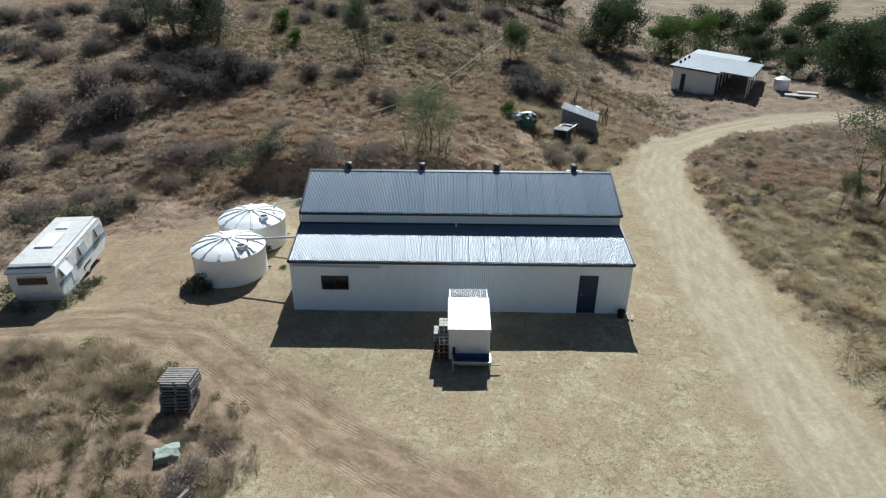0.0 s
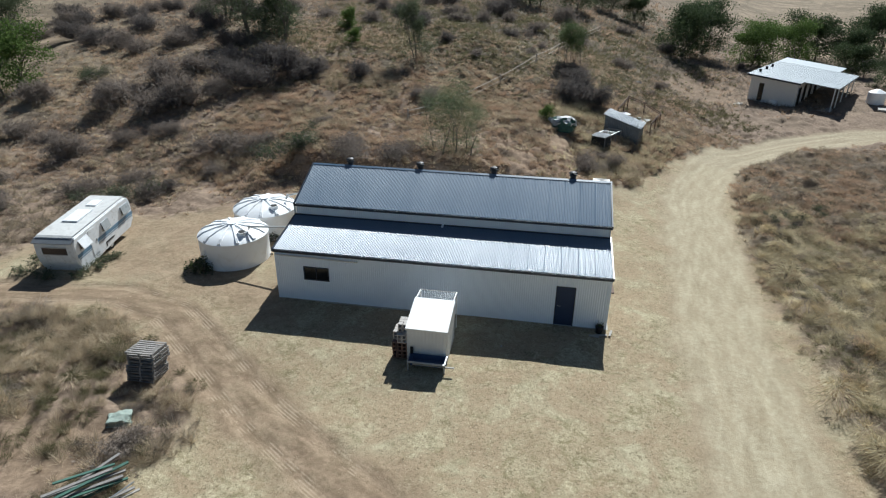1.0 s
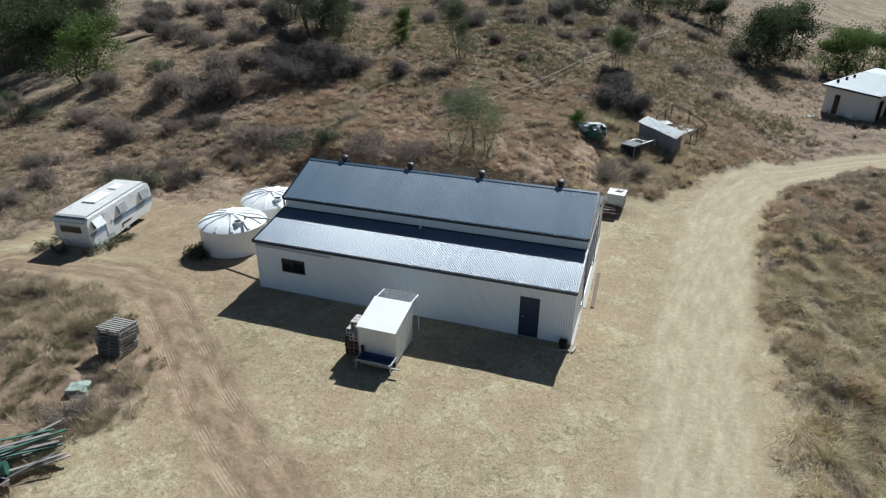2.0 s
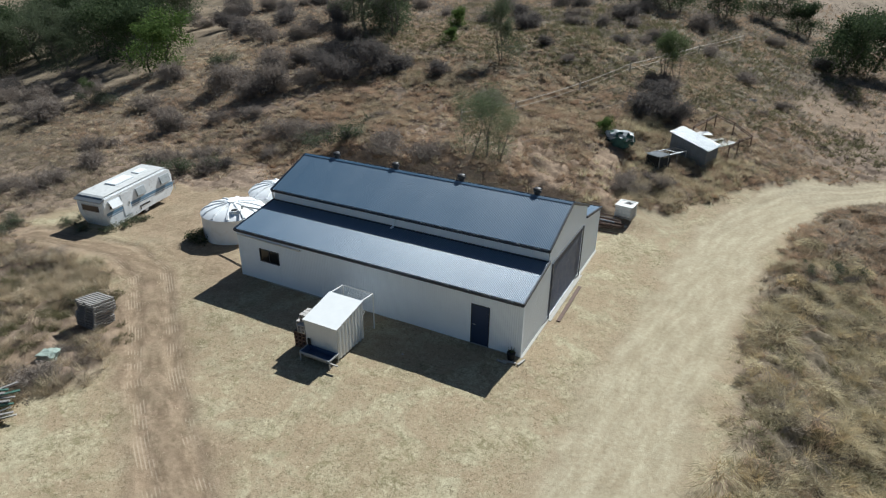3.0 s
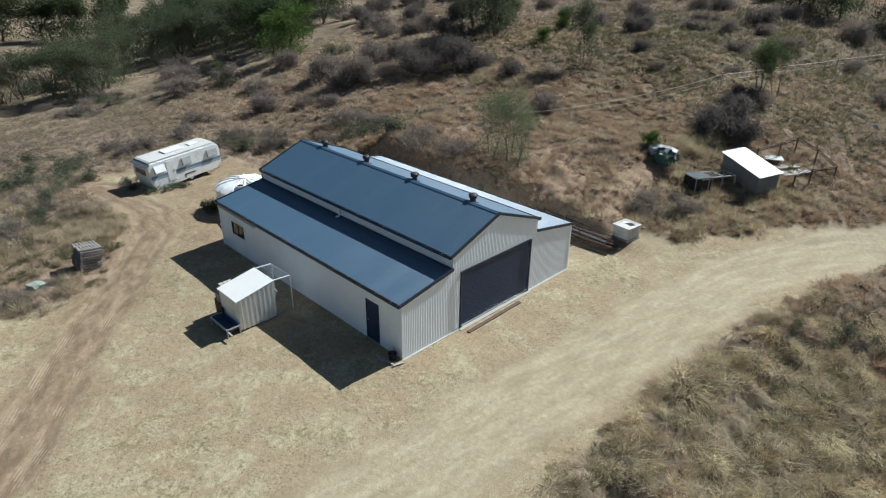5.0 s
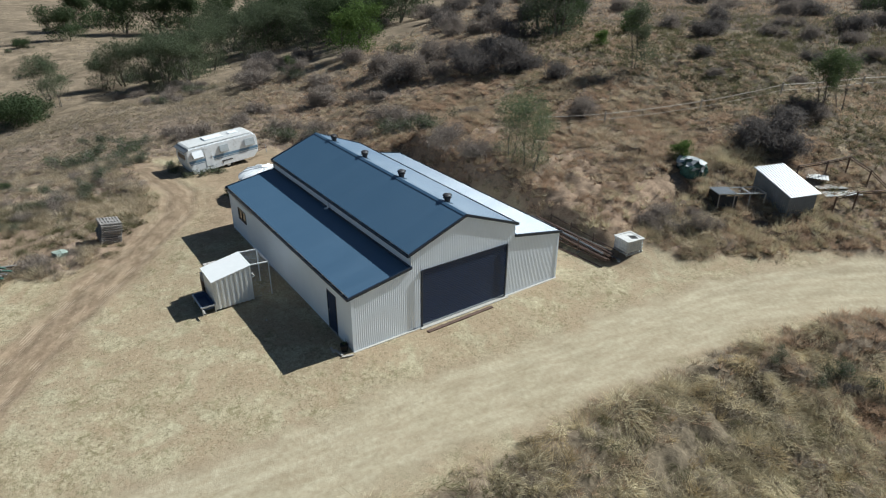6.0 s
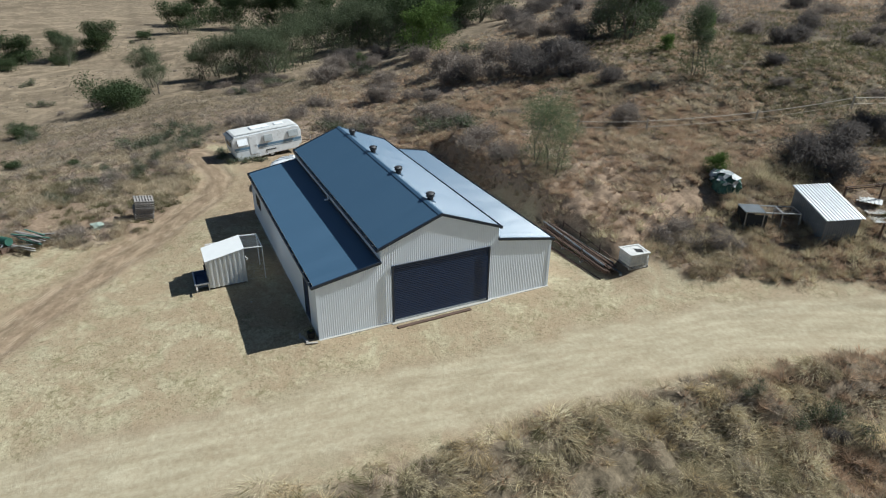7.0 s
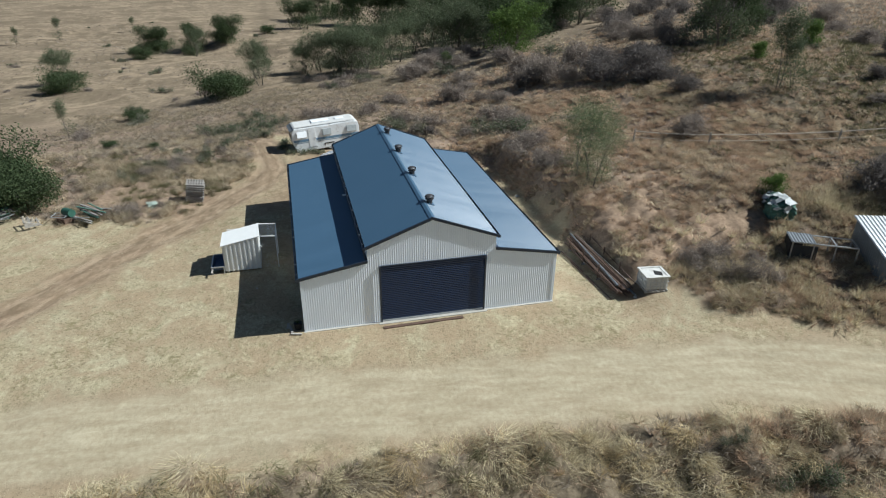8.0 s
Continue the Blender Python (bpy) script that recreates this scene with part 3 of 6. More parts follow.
part("frame", joined(box(DOOR[0], -0.03, 0.03, DOOR[0] + 0.04, 0.06, DOOR[3]), box(DOOR[2] - 0.04, -0.03, 0.03, DOOR[2], 0.06, DOOR[3]), box(DOOR[0] + 0.04, -0.03, DOOR[3] - 0.04, DOOR[2] - 0.04, 0.06, DOOR[3])), NAVY_TRIM, door)
part("handle", joined(rod((DOOR[0] + 0.12, -0.06, 1.05), (DOOR[0] + 0.24, -0.06, 1.05), 0.012), rod((DOOR[0] + 0.13, -0.06, 1.05), (DOOR[0] + 0.13, 0, 1.05), 0.014)), GALV, door)
roller = part("roller_door", joined(box(LONG + 0.05, ROLL[0], 0.05, LONG + 0.09, ROLL[0] + 0.08, ROLL[3]), box(LONG + 0.05, ROLL[2] - 0.08, 0.05, LONG + 0.09, ROLL[2], ROLL[3]),
                                    box(LONG - 0.03, ROLL[0], ROLL[3] - 0.05, LONG + 0.05, ROLL[2], ROLL[3])), NAVY_TRIM, shed, "navy roller door, shut")
count = 29
for i in range(count):
    z0, z1 = 0.12 + i * (ROLL[3] - 0.2) / count, 0.12 + (i + 1) * (ROLL[3] - 0.2) / count
    part("slat", prism([(LONG - 0.02, z0 + 0.004), (LONG + 0.012, z0 + 0.012), (LONG + 0.018, (z0 + z1) / 2), (LONG + 0.012, z1 - 0.012), (LONG - 0.02, z1 - 0.004)], "y", ROLL[0] + 0.04, ROLL[2] - 0.04), ROLLER, roller)
part("bottom_bar", box(LONG - 0.03, ROLL[0] + 0.04, 0.04, LONG + 0.04, ROLL[2] - 0.04, 0.115), GALV, roller, "pale bottom rail")
part("door_sill", box(LONG + 0.1, ROLL[0] - 0.1, -0.1, LONG + 0.24, ROLL[2] + 0.1, 0.045, 0.01), CONCRETE, shed, "pale concrete door sill")


def ventilator(x):
    v = part("roof_vent", joined(rod((x, MID + 0.3, RIDGE - 0.2), (x, MID + 0.3, RIDGE + 0.13), 0.14, 16), rod((x, MID + 0.3, RIDGE + 0.12), (x, MID + 0.3, RIDGE + 0.17), 0.2, 20),
                                 rod((x, MID + 0.3, RIDGE + 0.31), (x, MID + 0.3, RIDGE + 0.35), 0.17, 20, 0.05)), VENT, shed, "dark spinning roof vent")
    ring = bmesh.new()
    for i in range(18):
        a = i * math.tau / 18
        c, s = math.cos(a), math.sin(a)
        c2, s2 = math.cos(a + 0.3), math.sin(a + 0.3)
        pts = [ring.verts.new((x + r * cc, MID + 0.3 + r * ss, RIDGE + h)) for r, cc, ss, h in ((0.19, c, s, 0.2), (0.23, c, s, 0.26), (0.16, c, s, 0.32), (0.15, c2, s2, 0.32), (0.2, c2, s2, 0.26), (0.17, c2, s2, 0.2))]
        ring.faces.new(pts)
    part("turbine_head", ring, VENT, v)
    part("base", prism([(MID + 0.08, RIDGE - 0.04), (MID + 0.5, RIDGE - 0.2), (MID + 0.5, RIDGE - 0.13), (MID + 0.08, RIDGE + 0.02)], "x", x - 0.2, x + 0.2), NAVY, v)


for x in (1.96, 5.85, 9.8, 13.89):
    ventilator(x)
part("downpipe", joined(box(7.62, IN0 - 0.12, JOIN - 0.02, 7.72, IN0 - 0.04, EAVE - 0.1), box(7.62, IN0 - 0.3, JOIN - 0.02, 7.72, IN0 - 0.12, JOIN + 0.05)), WALL, shed, "pale downpipe from the upper gutter")
part("wall_pipe", joined(rod((0.05, -0.09, 2.42), (4.1, -0.09, 2.36), 0.04), rod((4.1, -0.09, 2.36), (4.1, -0.02, 2.36), 0.04)), PIPE, shed, "white pipe under the eave")


# ---- water tanks ----
def water_tank(x, y, turn, label):
    t = thing("water_tank", x, y, lie(x, y) - 0.03, turn, label, "water tank", "rainwater tanks beside the shed")
    R, H, TOP, n = 1.86, 1.57, 2.06, 60
    rings = ((R, 0.0), (R + 0.012, 0.06), (R, 0.12), (R, H - 0.16), (R + 0.03, H - 0.1), (R + 0.03, H - 0.04), (R - 0.03, H))
    bm = bmesh.new()
    made = [[bm.verts.new((r * math.cos(i * math.tau / n), r * math.sin(i * math.tau / n), z)) for i in range(n)] for r, z in rings]
    for a, b in zip(made, made[1:]):
        for i in range(n):
            bm.faces.new((a[i], a[(i + 1) % n], b[(i + 1) % n], b[i]))
    part("wall", bm, PLASTIC, t, smooth=True)
    bm = bmesh.new()
    prof = [(R - 0.03, H), (R * 0.84, H + 0.17), (R * 0.52, H + 0.34), (0.34, TOP - 0.06), (0.3, TOP), (0.001, TOP + 0.02)]
    made = [[bm.verts.new((r * math.cos(i * math.tau / n), r * math.sin(i * math.tau / n), z)) for i in range(n)] for r, z in prof]
    for a, b in zip(made, made[1:]):
        for i in range(n):
            bm.faces.new((a[i], a[(i + 1) % n], b[(i + 1) % n], b[i]))
    dome = part("dome", bm, PLASTIC, t, smooth=True)
    for i in range(12):
        a = i * math.tau / 12
        bm = bmesh.new()
        rows = []
        for r, z in prof[:4]:
            q = Vector((r * math.cos(a), r * math.sin(a), z))
            s = Vector((-math.sin(a), math.cos(a), 0))
            w = 0.105 * (0.5 + 0.5 * r / R)
            rows.append([bm.verts.new(q + s * w * k + Vector((0, 0, h))) for k, h in ((-1, -0.01), (-0.6, 0.065), (0.6, 0.065), (1, -0.01))])
        for u, v in zip(rows, rows[1:]):
            for j in range(3):
                bm.faces.new((u[j], u[j + 1], v[j + 1], v[j]))
        bm.faces.new(rows[0][::-1]), bm.faces.new(rows[-1])
        bmesh.ops.recalc_face_normals(bm, faces=bm.faces)
        part("rib", bm, PLASTIC, dome)
    part("cap", rod((0, 0, TOP), (0, 0, TOP + 0.06), 0.28, 20), PLASTIC, dome)
    a = math.radians(-40 - turn)
    cx, cy = 1.25 * math.cos(a), 1.25 * math.sin(a)
    inlet = part("inlet", rod((cx, cy, H + 0.16), (cx, cy, H + 0.4), 0.24, 20), PLASTIC, t)
    part("strainer", rod((cx, cy, H + 0.4), (cx, cy, H + 0.415), 0.19, 18), BLACK, inlet, "dark leaf strainer")
    part("outlet", rod((1.8, 0.3, 0.12), (2.0, 0.33, 0.12), 0.04), BLACK, t)
    return t


water_tank(-4.25, 3.85, 4, "white ribbed-dome poly rainwater tank, a small bush at its foot")
water_tank(-4.15, 7.75, 17, "white ribbed-dome poly rainwater tank beside the shed's rear")


def pipe_run(label, *points):
    t = thing("tank_pipe", 0, 0, 0, 0, label, "pipe", "white pipes from the gutters to the tanks")
    for a, b in zip(points, points[1:]):
        part("pipe", rod(a, b, 0.055, 10), PIPE, t)
    for p in points[1:-1]:
        part("elbow", rod(Vector(p) - Vector((0, 0, 0.08)), Vector(p) + Vector((0, 0, 0.08)), 0.07, 10), PIPE, t)


pipe_run("white plastic pipe from the low gutter to a tank", (-0.08, 2.92, 3.85), (-0.08, 3.05, 2.5), (-0.3, 3.12, 2.42), (-3.02, 3.4, 2.12), (-3.06, 3.4, 1.95))
pipe_run("white plastic pipe from the high gutter to the rear tank", (-0.08, 9.0, 3.85), (-0.08, 8.4, 2.85), (-0.5, 8.1, 2.72), (-2.8, 8.1, 2.2), (-2.9, 8.05, 1.95))

# ---- caravan ----
def caravan(x, y, turn):
    c = thing("caravan", x, y, lie(x, y), turn, "old white caravan with faded blue stripe and open windows", "caravan")
    c.matrix_world = pose(x, y, -0.03, 3.4, 0, turn)
    w, l = 1.1, 2.9
    side = [(-l + 0.42, 0.06), (-l + 0.14, 0.8), (-l + 0.08, 1.2), (-l + 0.12, 1.9), (-l + 0.3, 2.14), (l - 0.4, 2.2), (l - 0.1, 2.05), (l, 1.7), (l - 0.05, 0.7), (l - 0.5, 0.3), (0.9, 0.28), (-0.6, 0.2)]
    bm = prism(side, "x", -w, w)
    bmesh.ops.bevel(bm, geom=[e for e in bm.edges if abs(e.verts[0].co.x - e.verts[1].co.x) < 0.01], offset=0.05, segments=2, affect="EDGES")
    paint = plain("old_white_paint", (0.84, 0.86, 0.87), 0.55, vary=0.07, scale=5.0, dirt=(0.52, 0.51, 0.48))
    part("body", bm, paint, c)
    tint = plain("grey_acrylic", (0.42, 0.45, 0.46), 0.3, vary=0.2)
    part("roof_sheet", prism([(-l + 0.3, 2.17), (-l + 0.45, 2.235), (l - 0.4, 2.275), (l - 0.15, 2.16), (l - 0.4, 2.25), (-l + 0.45, 2.21)], "x", -w + 0.12, w - 0.12), plain("grimy_white_roof", (0.62, 0.62, 0.60), 0.6, vary=0.12, scale=3.0, dirt=(0.38, 0.36, 0.33)), c, "grimy white roof sheet")
    for yy, ww, ll in ((-0.2, 0.42, 0.75), (1.45, 0.3, 0.38)):
        h = part("roof_hatch", box(-ww - 0.1, yy - ll, 2.24, ww - 0.1, yy + ll, 2.33, 0.02), paint, c)
        part("hatch_rim", box(-ww - 0.14, yy - ll - 0.04, 2.235, ww - 0.06, yy + ll + 0.04, 2.262), GALV, h)
    for s in (1,):
        part("stripe", box(s * (w + 0.002), -l + 0.2, 1.0, s * (w + 0.008), l - 0.06, 1.2), BLUE, c, "faded blue stripe")
        part("stripe", box(s * (w + 0.002), -l + 0.26, 0.9, s * (w + 0.008), l - 0.1, 0.95), BLUE, c, "faded blue stripe")
    for yy, ww in ((-2.0, 0.42), (0.1, 0.36), (2.2, 0.42)):
        win = part("side_window", joined(box(w, yy - ww, 1.32, w + 0.03, yy + ww, 1.36), box(w, yy - ww, 1.84, w + 0.03, yy + ww, 1.88), box(w, yy - ww, 1.36, w + 0.03, yy - ww + 0.04, 1.84), box(w, yy + ww - 0.04, 1.36, w + 0.03, yy + ww, 1.84)), GALV, c)
        part("pane", box(w + 0.001, yy - ww + 0.04, 1.36, w + 0.012, yy + ww - 0.04, 1.84), GLASS, win)
        bm = box(w + 0.02, yy - ww + 0.02, 1.38, w + 0.04, yy + ww - 0.02, 1.88)
        bmesh.ops.rotate(bm, verts=bm.verts, cent=(w + 0.03, yy, 1.88), matrix=Matrix.Rotation(radians(-12 if yy > -1 else -28), 3, "Y"))
        part("flap", bm, paint if yy < -1 else tint, win, "propped-open window flap")
    d = part("door", box(w, -1.45, 0.5, w + 0.02, -0.85, 1.98, 0.008), paint, c)
    part("door_handle", box(w + 0.02, -0.95, 1.15, w + 0.05, -0.9, 1.3), GALV, d)
    e = part("end_window", joined(box(-0.68, -l + 0.03, 1.26, 0.68, -l + 0.1, 1.3), box(-0.68, -l + 0.05, 1.66, 0.68, -l + 0.12, 1.7)), GALV, c, "dark framed end window")
    bm = prism([(-l + 0.045, 1.3), (-l + 0.09, 1.3), (-l + 0.11, 1.66), (-l + 0.065, 1.66)], "x", -0.66, 0.66)
    part("pane", bm, plain("brown_tinted_glass", (0.05, 0.035, 0.03), 0.35, vary=0.4), e)
    part("end_visor", prism([(-l + 0.3, 2.06), (-l - 0.02, 1.94), (-l - 0.03, 1.98), (-l + 0.34, 2.15)], "x", -1.08, 1.08), SHADE_STEEL, c, "grimy grey visor")
    for s in (-1, 1):
        wheel = part("wheel", rod((s * (w - 0.22), 0.25, 0.3), (s * (w - 0.02), 0.25, 0.3), 0.31, 20), BLACK, c)
        part("rim", rod((s * (w - 0.04), 0.25, 0.3), (s * (w - 0.01), 0.25, 0.3), 0.17, 14), GALV, wheel)
        part("wheel_arch", joined(box(s * (w - 0.01), -0.15, 0.6, s * (w + 0.02), 0.65, 0.68), box(s * (w - 0.01), -0.2, 0.42, s * (w + 0.02), -0.14, 0.68)), BLACK, c)
    part("drawbar", joined(rod((-0.5, l - 0.1, 0.42), (0, l + 1.2, 0.42), 0.04), rod((0.5, l - 0.1, 0.42), (0, l + 1.2, 0.42), 0.04)), RUST, c)
    part("jockey_wheel", rod((0, l + 1.1, 0.02), (0, l + 1.1, 0.65), 0.035), GALV, c)
    part("bumper", box(-1.0, -l + 0.44, 0.36, 1.0, -l + 0.53, 0.46, 0.01), GALV, c)
    part("chassis", box(-0.9, -l + 0.7, 0.25, 0.9, l - 0.6, 0.4), BLACK, c)
    for s in (-1, 1):
        part("steady_leg", rod((s * 0.9, -l + 0.85, 0.1), (s * 0.9, -l + 0.85, 0.42), 0.03), RUST, c)


caravan(-12.75, 3.1, 6.2)


# ---- little white shelter before the shed ----
def shelter():
    x0, x1, y0, y1, zf, zb = 7.36, 9.04, -3.85, -2.0, 1.53, 1.9
    t = thing("animal_shelter", 8.2, -2.9, 0, 0, "small white ribbed-steel shelter with a wire-topped frame behind", "shelter")
    m = t.matrix_world.inverted()

    def put(name, bm, mat, parent=None, label=""):
        bmesh.ops.transform(bm, matrix=m, verts=bm.verts)
        return part(name, bm, mat, parent or t, label)
    slope = lambda s: zf + (zb - zf) * s / (y1 - y0) - 0.02
    put("side_wall", sheeting((x1, y0, 0.03), (0, 1, 0), Z3, y1 - y0, slope, 0.235, 0.04, 0.01, trap=True), WHITE)
    put("side_wall", sheeting((x0, y1, 0.03), (0, -1, 0), Z3, y1 - y0, lambda s: slope(y1 - y0 - s), 0.235, 0.04, 0.01, trap=True), WHITE)
    put("end_wall", sheeting((x0, y0, 0.03), X3, Z3, x1 - x0, flat(zf - 0.05), 0.15, 0.012, 0.01), WHITE)
    put("end_wall", sheeting((x1, y1, 0.03), (-1, 0, 0), Z3, x1 - x0, flat(zb - 0.05), 0.15, 0.012, 0.01), WHITE)
    put("roof", prism([(y0 - 0.06, zf - 0.02), (y1 + 0.03, zb - 0.0), (y1 + 0.03, zb + 0.035), (y0 - 0.06, zf + 0.02)], "x", x0 - 0.05, x1 + 0.05), plain("white_roof_paint", (0.82, 0.82, 0.80), 0.5, vary=0.04))
    put("roof_trim", box(x0 - 0.06, y0 - 0.075, zf - 0.06, x1 + 0.06, y0 - 0.06, zf + 0.025), WHITE)
    ye, ze = -1.08, 1.86
    for x in (x0 + 0.02, x1 - 0.02):
        put("post", box(x - 0.022, ye - 0.022, 0, x + 0.022, ye + 0.022, ze), WHITE)
        put("top_rail", prism([(y1, zb - 0.02), (ye, ze - 0.045), (ye, ze), (y1, zb + 0.025)], "x", x - 0.022, x + 0.022), WHITE)
    put("end_rail", box(x0 + 0.042, ye - 0.022, ze - 0.045, x1 - 0.042, ye + 0.022, ze), WHITE)
    mesh_bm = bmesh.new()
    for i in range(13):
        y = y1 + 0.06 + i * 0.065
        z = zb + (ze - zb) * (y - y1) / (ye - y1) + 0.005
        box(x0 + 0.04, y, z - 0.001, x1 - 0.04, y + 0.003, z + 0.001, bm=mesh_bm)
    for i in range(24):
        x = x0 + 0.08 + i * 0.066
        prism([(y1, zb), (ye, ze - 0.02), (ye, ze - 0.018), (y1, zb + 0.002)], "x", x, x + 0.003, bm=mesh_bm)
    put("wire_top", mesh_bm, GALV, label="fine wire netting")
    wire = bmesh.new()
    for i in range(12):
        rod((x1 - 0.02, y1 + 0.05 + i * 0.07, 0.05), (x1 - 0.02, y1 + 0.05 + i * 0.07, ze - 0.05), 0.0015, 3, bm=wire)
    for i in range(20):
        rod((x1 - 0.02, y1, 0.08 + i * 0.09), (x1 - 0.02, ye, 0.08 + i * 0.09), 0.0015, 3, bm=wire)
    put("wire_side", wire, GALV)
    put("wall_hook", joined(rod((x1 + 0.03, y1 + 0.03, 1.5), (x1 + 0.03, y1 + 0.14, 1.3), 0.02), rod((x1 + 0.03, y1 + 0.14, 1.3), (x1 + 0.03, y1 + 0.04, 1.25), 0.02)), WHITE)


shelter()


def trough():
    t = thing("feed_trough", 8.3, -4.2, lie(8.3, -4.2), 0, "dark blue plastic tub in a pale metal frame", "trough")
    w, d = 0.76, 0.3
    tub = bmesh.new()
    outer, inner = [(-w, -d), (w, -d), (w, d), (-w, d)], [(-w + 0.1, -d + 0.08), (w - 0.1, -d + 0.08), (w - 0.1, d - 0.08), (-w + 0.1, d - 0.08)]
    loops = [[tub.verts.new((x, y, z)) for x, y in s] for s, z in ((inner, 0.2), (outer, 0.44), ([(x * 0.96, y * 0.92) for x, y in outer], 0.44), ([(x * 0.95, y * 0.9) for x, y in inner], 0.24))]
    for a, b in zip(loops, loops[1:]):
        for i in range(4):
            tub.faces.new((a[i], a[(i + 1) % 4], b[(i + 1) % 4], b[i]))
    tub.faces.new(loops[-1]), tub.faces.new(loops[0][::-1])
    bmesh.ops.recalc_face_normals(tub, faces=tub.faces)
    part("tub", tub, BLUE_TUB, t)
    part("rim", joined(box(-w, -d - 0.06, 0.4, w + 0.02, -d, 0.46), box(-w - 0.04, -d, 0.4, -w, d, 0.46), box(w, -d, 0.4, w + 0.04, d, 0.46)), GALV, t, "pale metal rim")
    for x in (-w, w):
        for y in (-d, d):
            part("leg", box(x - 0.025, y - 0.025, 0, x + 0.025, y + 0.025, 0.42), GALV, t)
    part("plank", box(-w + 0.2, -d - 0.02, 0.3, w + 0.42, -d + 0.05, 0.34), WOOD, t, "pale board across the front")
    part("bracket", box(-w - 0.02, d - 0.06, 0.44, -w + 0.1, d, 0.75), BLACK, t)


trough()


def block_stack():
    t = thing("block_stack", 7.05, -3.2, 0, 0, "stack of hollow concrete blocks beside the white shelter", "blocks")
    bm = bmesh.new()
    for a, b, c, d in ((-0.195, -0.095, 0.195, -0.062), (-0.195, 0.062, 0.195, 0.095), (-0.195, -0.062, -0.155, 0.062), (0.155, -0.062, 0.195, 0.062), (-0.02, -0.062, 0.02, 0.062)):
        box(a, b, 0, c, d, 0.19, bm=bm)
    pale, brown = plain("pale_block", (0.46, 0.43, 0.40), 0.9, vary=0.15), plain("brown_block", (0.16, 0.10, 0.075), 0.9, vary=0.25)
    first = part("block", bm, brown, t)
    top = first.data.copy()
    top.materials[0] = pale
    # blocks stand on end, their hollows to the front, in columns that step up towards the wall
    stand = pose(0, 0, 0, 0, 90, 0) @ pose(0, 0, 0, 90, 0, 0)
    made = 0
    for x, tall in ((-0.22, 3), (0.0, 4), (0.2, 4)):
        for row in range(4):
            for iz in range(tall - (row < 1)):
                b = first if not made else new("block", top if iz > 1 else first.data)
                made += 1
                b.parent = t
                b.matrix_basis = pose(x + random.uniform(-0.01, 0.01), -0.5 + row * 0.21 + random.uniform(-0.01, 0.01), 0.195 + iz * 0.392, 0, 0, random.uniform(-2, 2)) @ stand


block_stack()


# ---- pallets, junk, pipes ----
def pallet_parts(t):
    board = box(-0.58, -0.0475, -0.011, 0.58, 0.0475, 0.011)
    deck = part("deck_board", board, OLD_WOOD, t)
    deck.matrix_basis = pose(0, -0.5, 0.116)
    spots = [(-0.5 + i * 0.17, 0.116) for i in range(1, 7)] + [(-0.5 + i * 0.5, 0.011) for i in range(3)]
    for y, z in spots:
        b = new("deck_board", deck.data)
        b.parent, b.matrix_basis = t, pose(0, y, z, 0, 0, random.uniform(-0.6, 0.6))
    for x in (-0.53, 0.0, 0.53):
        part("bearer", box(x - 0.03, -0.56, 0.022, x + 0.03, 0.58, 0.105), OLD_WOOD, t)


def pallets():
    x, y = -2.84, -6.62
    z = lie(x, y) + 0.03
    first = thing("pallet", 0, 0, 0, 0, "weathered grey timber pallet in a stack", "pallet", "stacked pallets by the track")
    pallet_parts(first)
    for i in range(9):
        m = pose(x + random.uniform(-0.05, 0.05), y + 0.02 * i + random.uniform(-0.05, 0.05), z + i * 0.142, -8.5, 1.0, 4 + random.uniform(-4, 4))
        if i:
            copy_thing(first, m)
        else:
            first.matrix_basis = m


pallets()


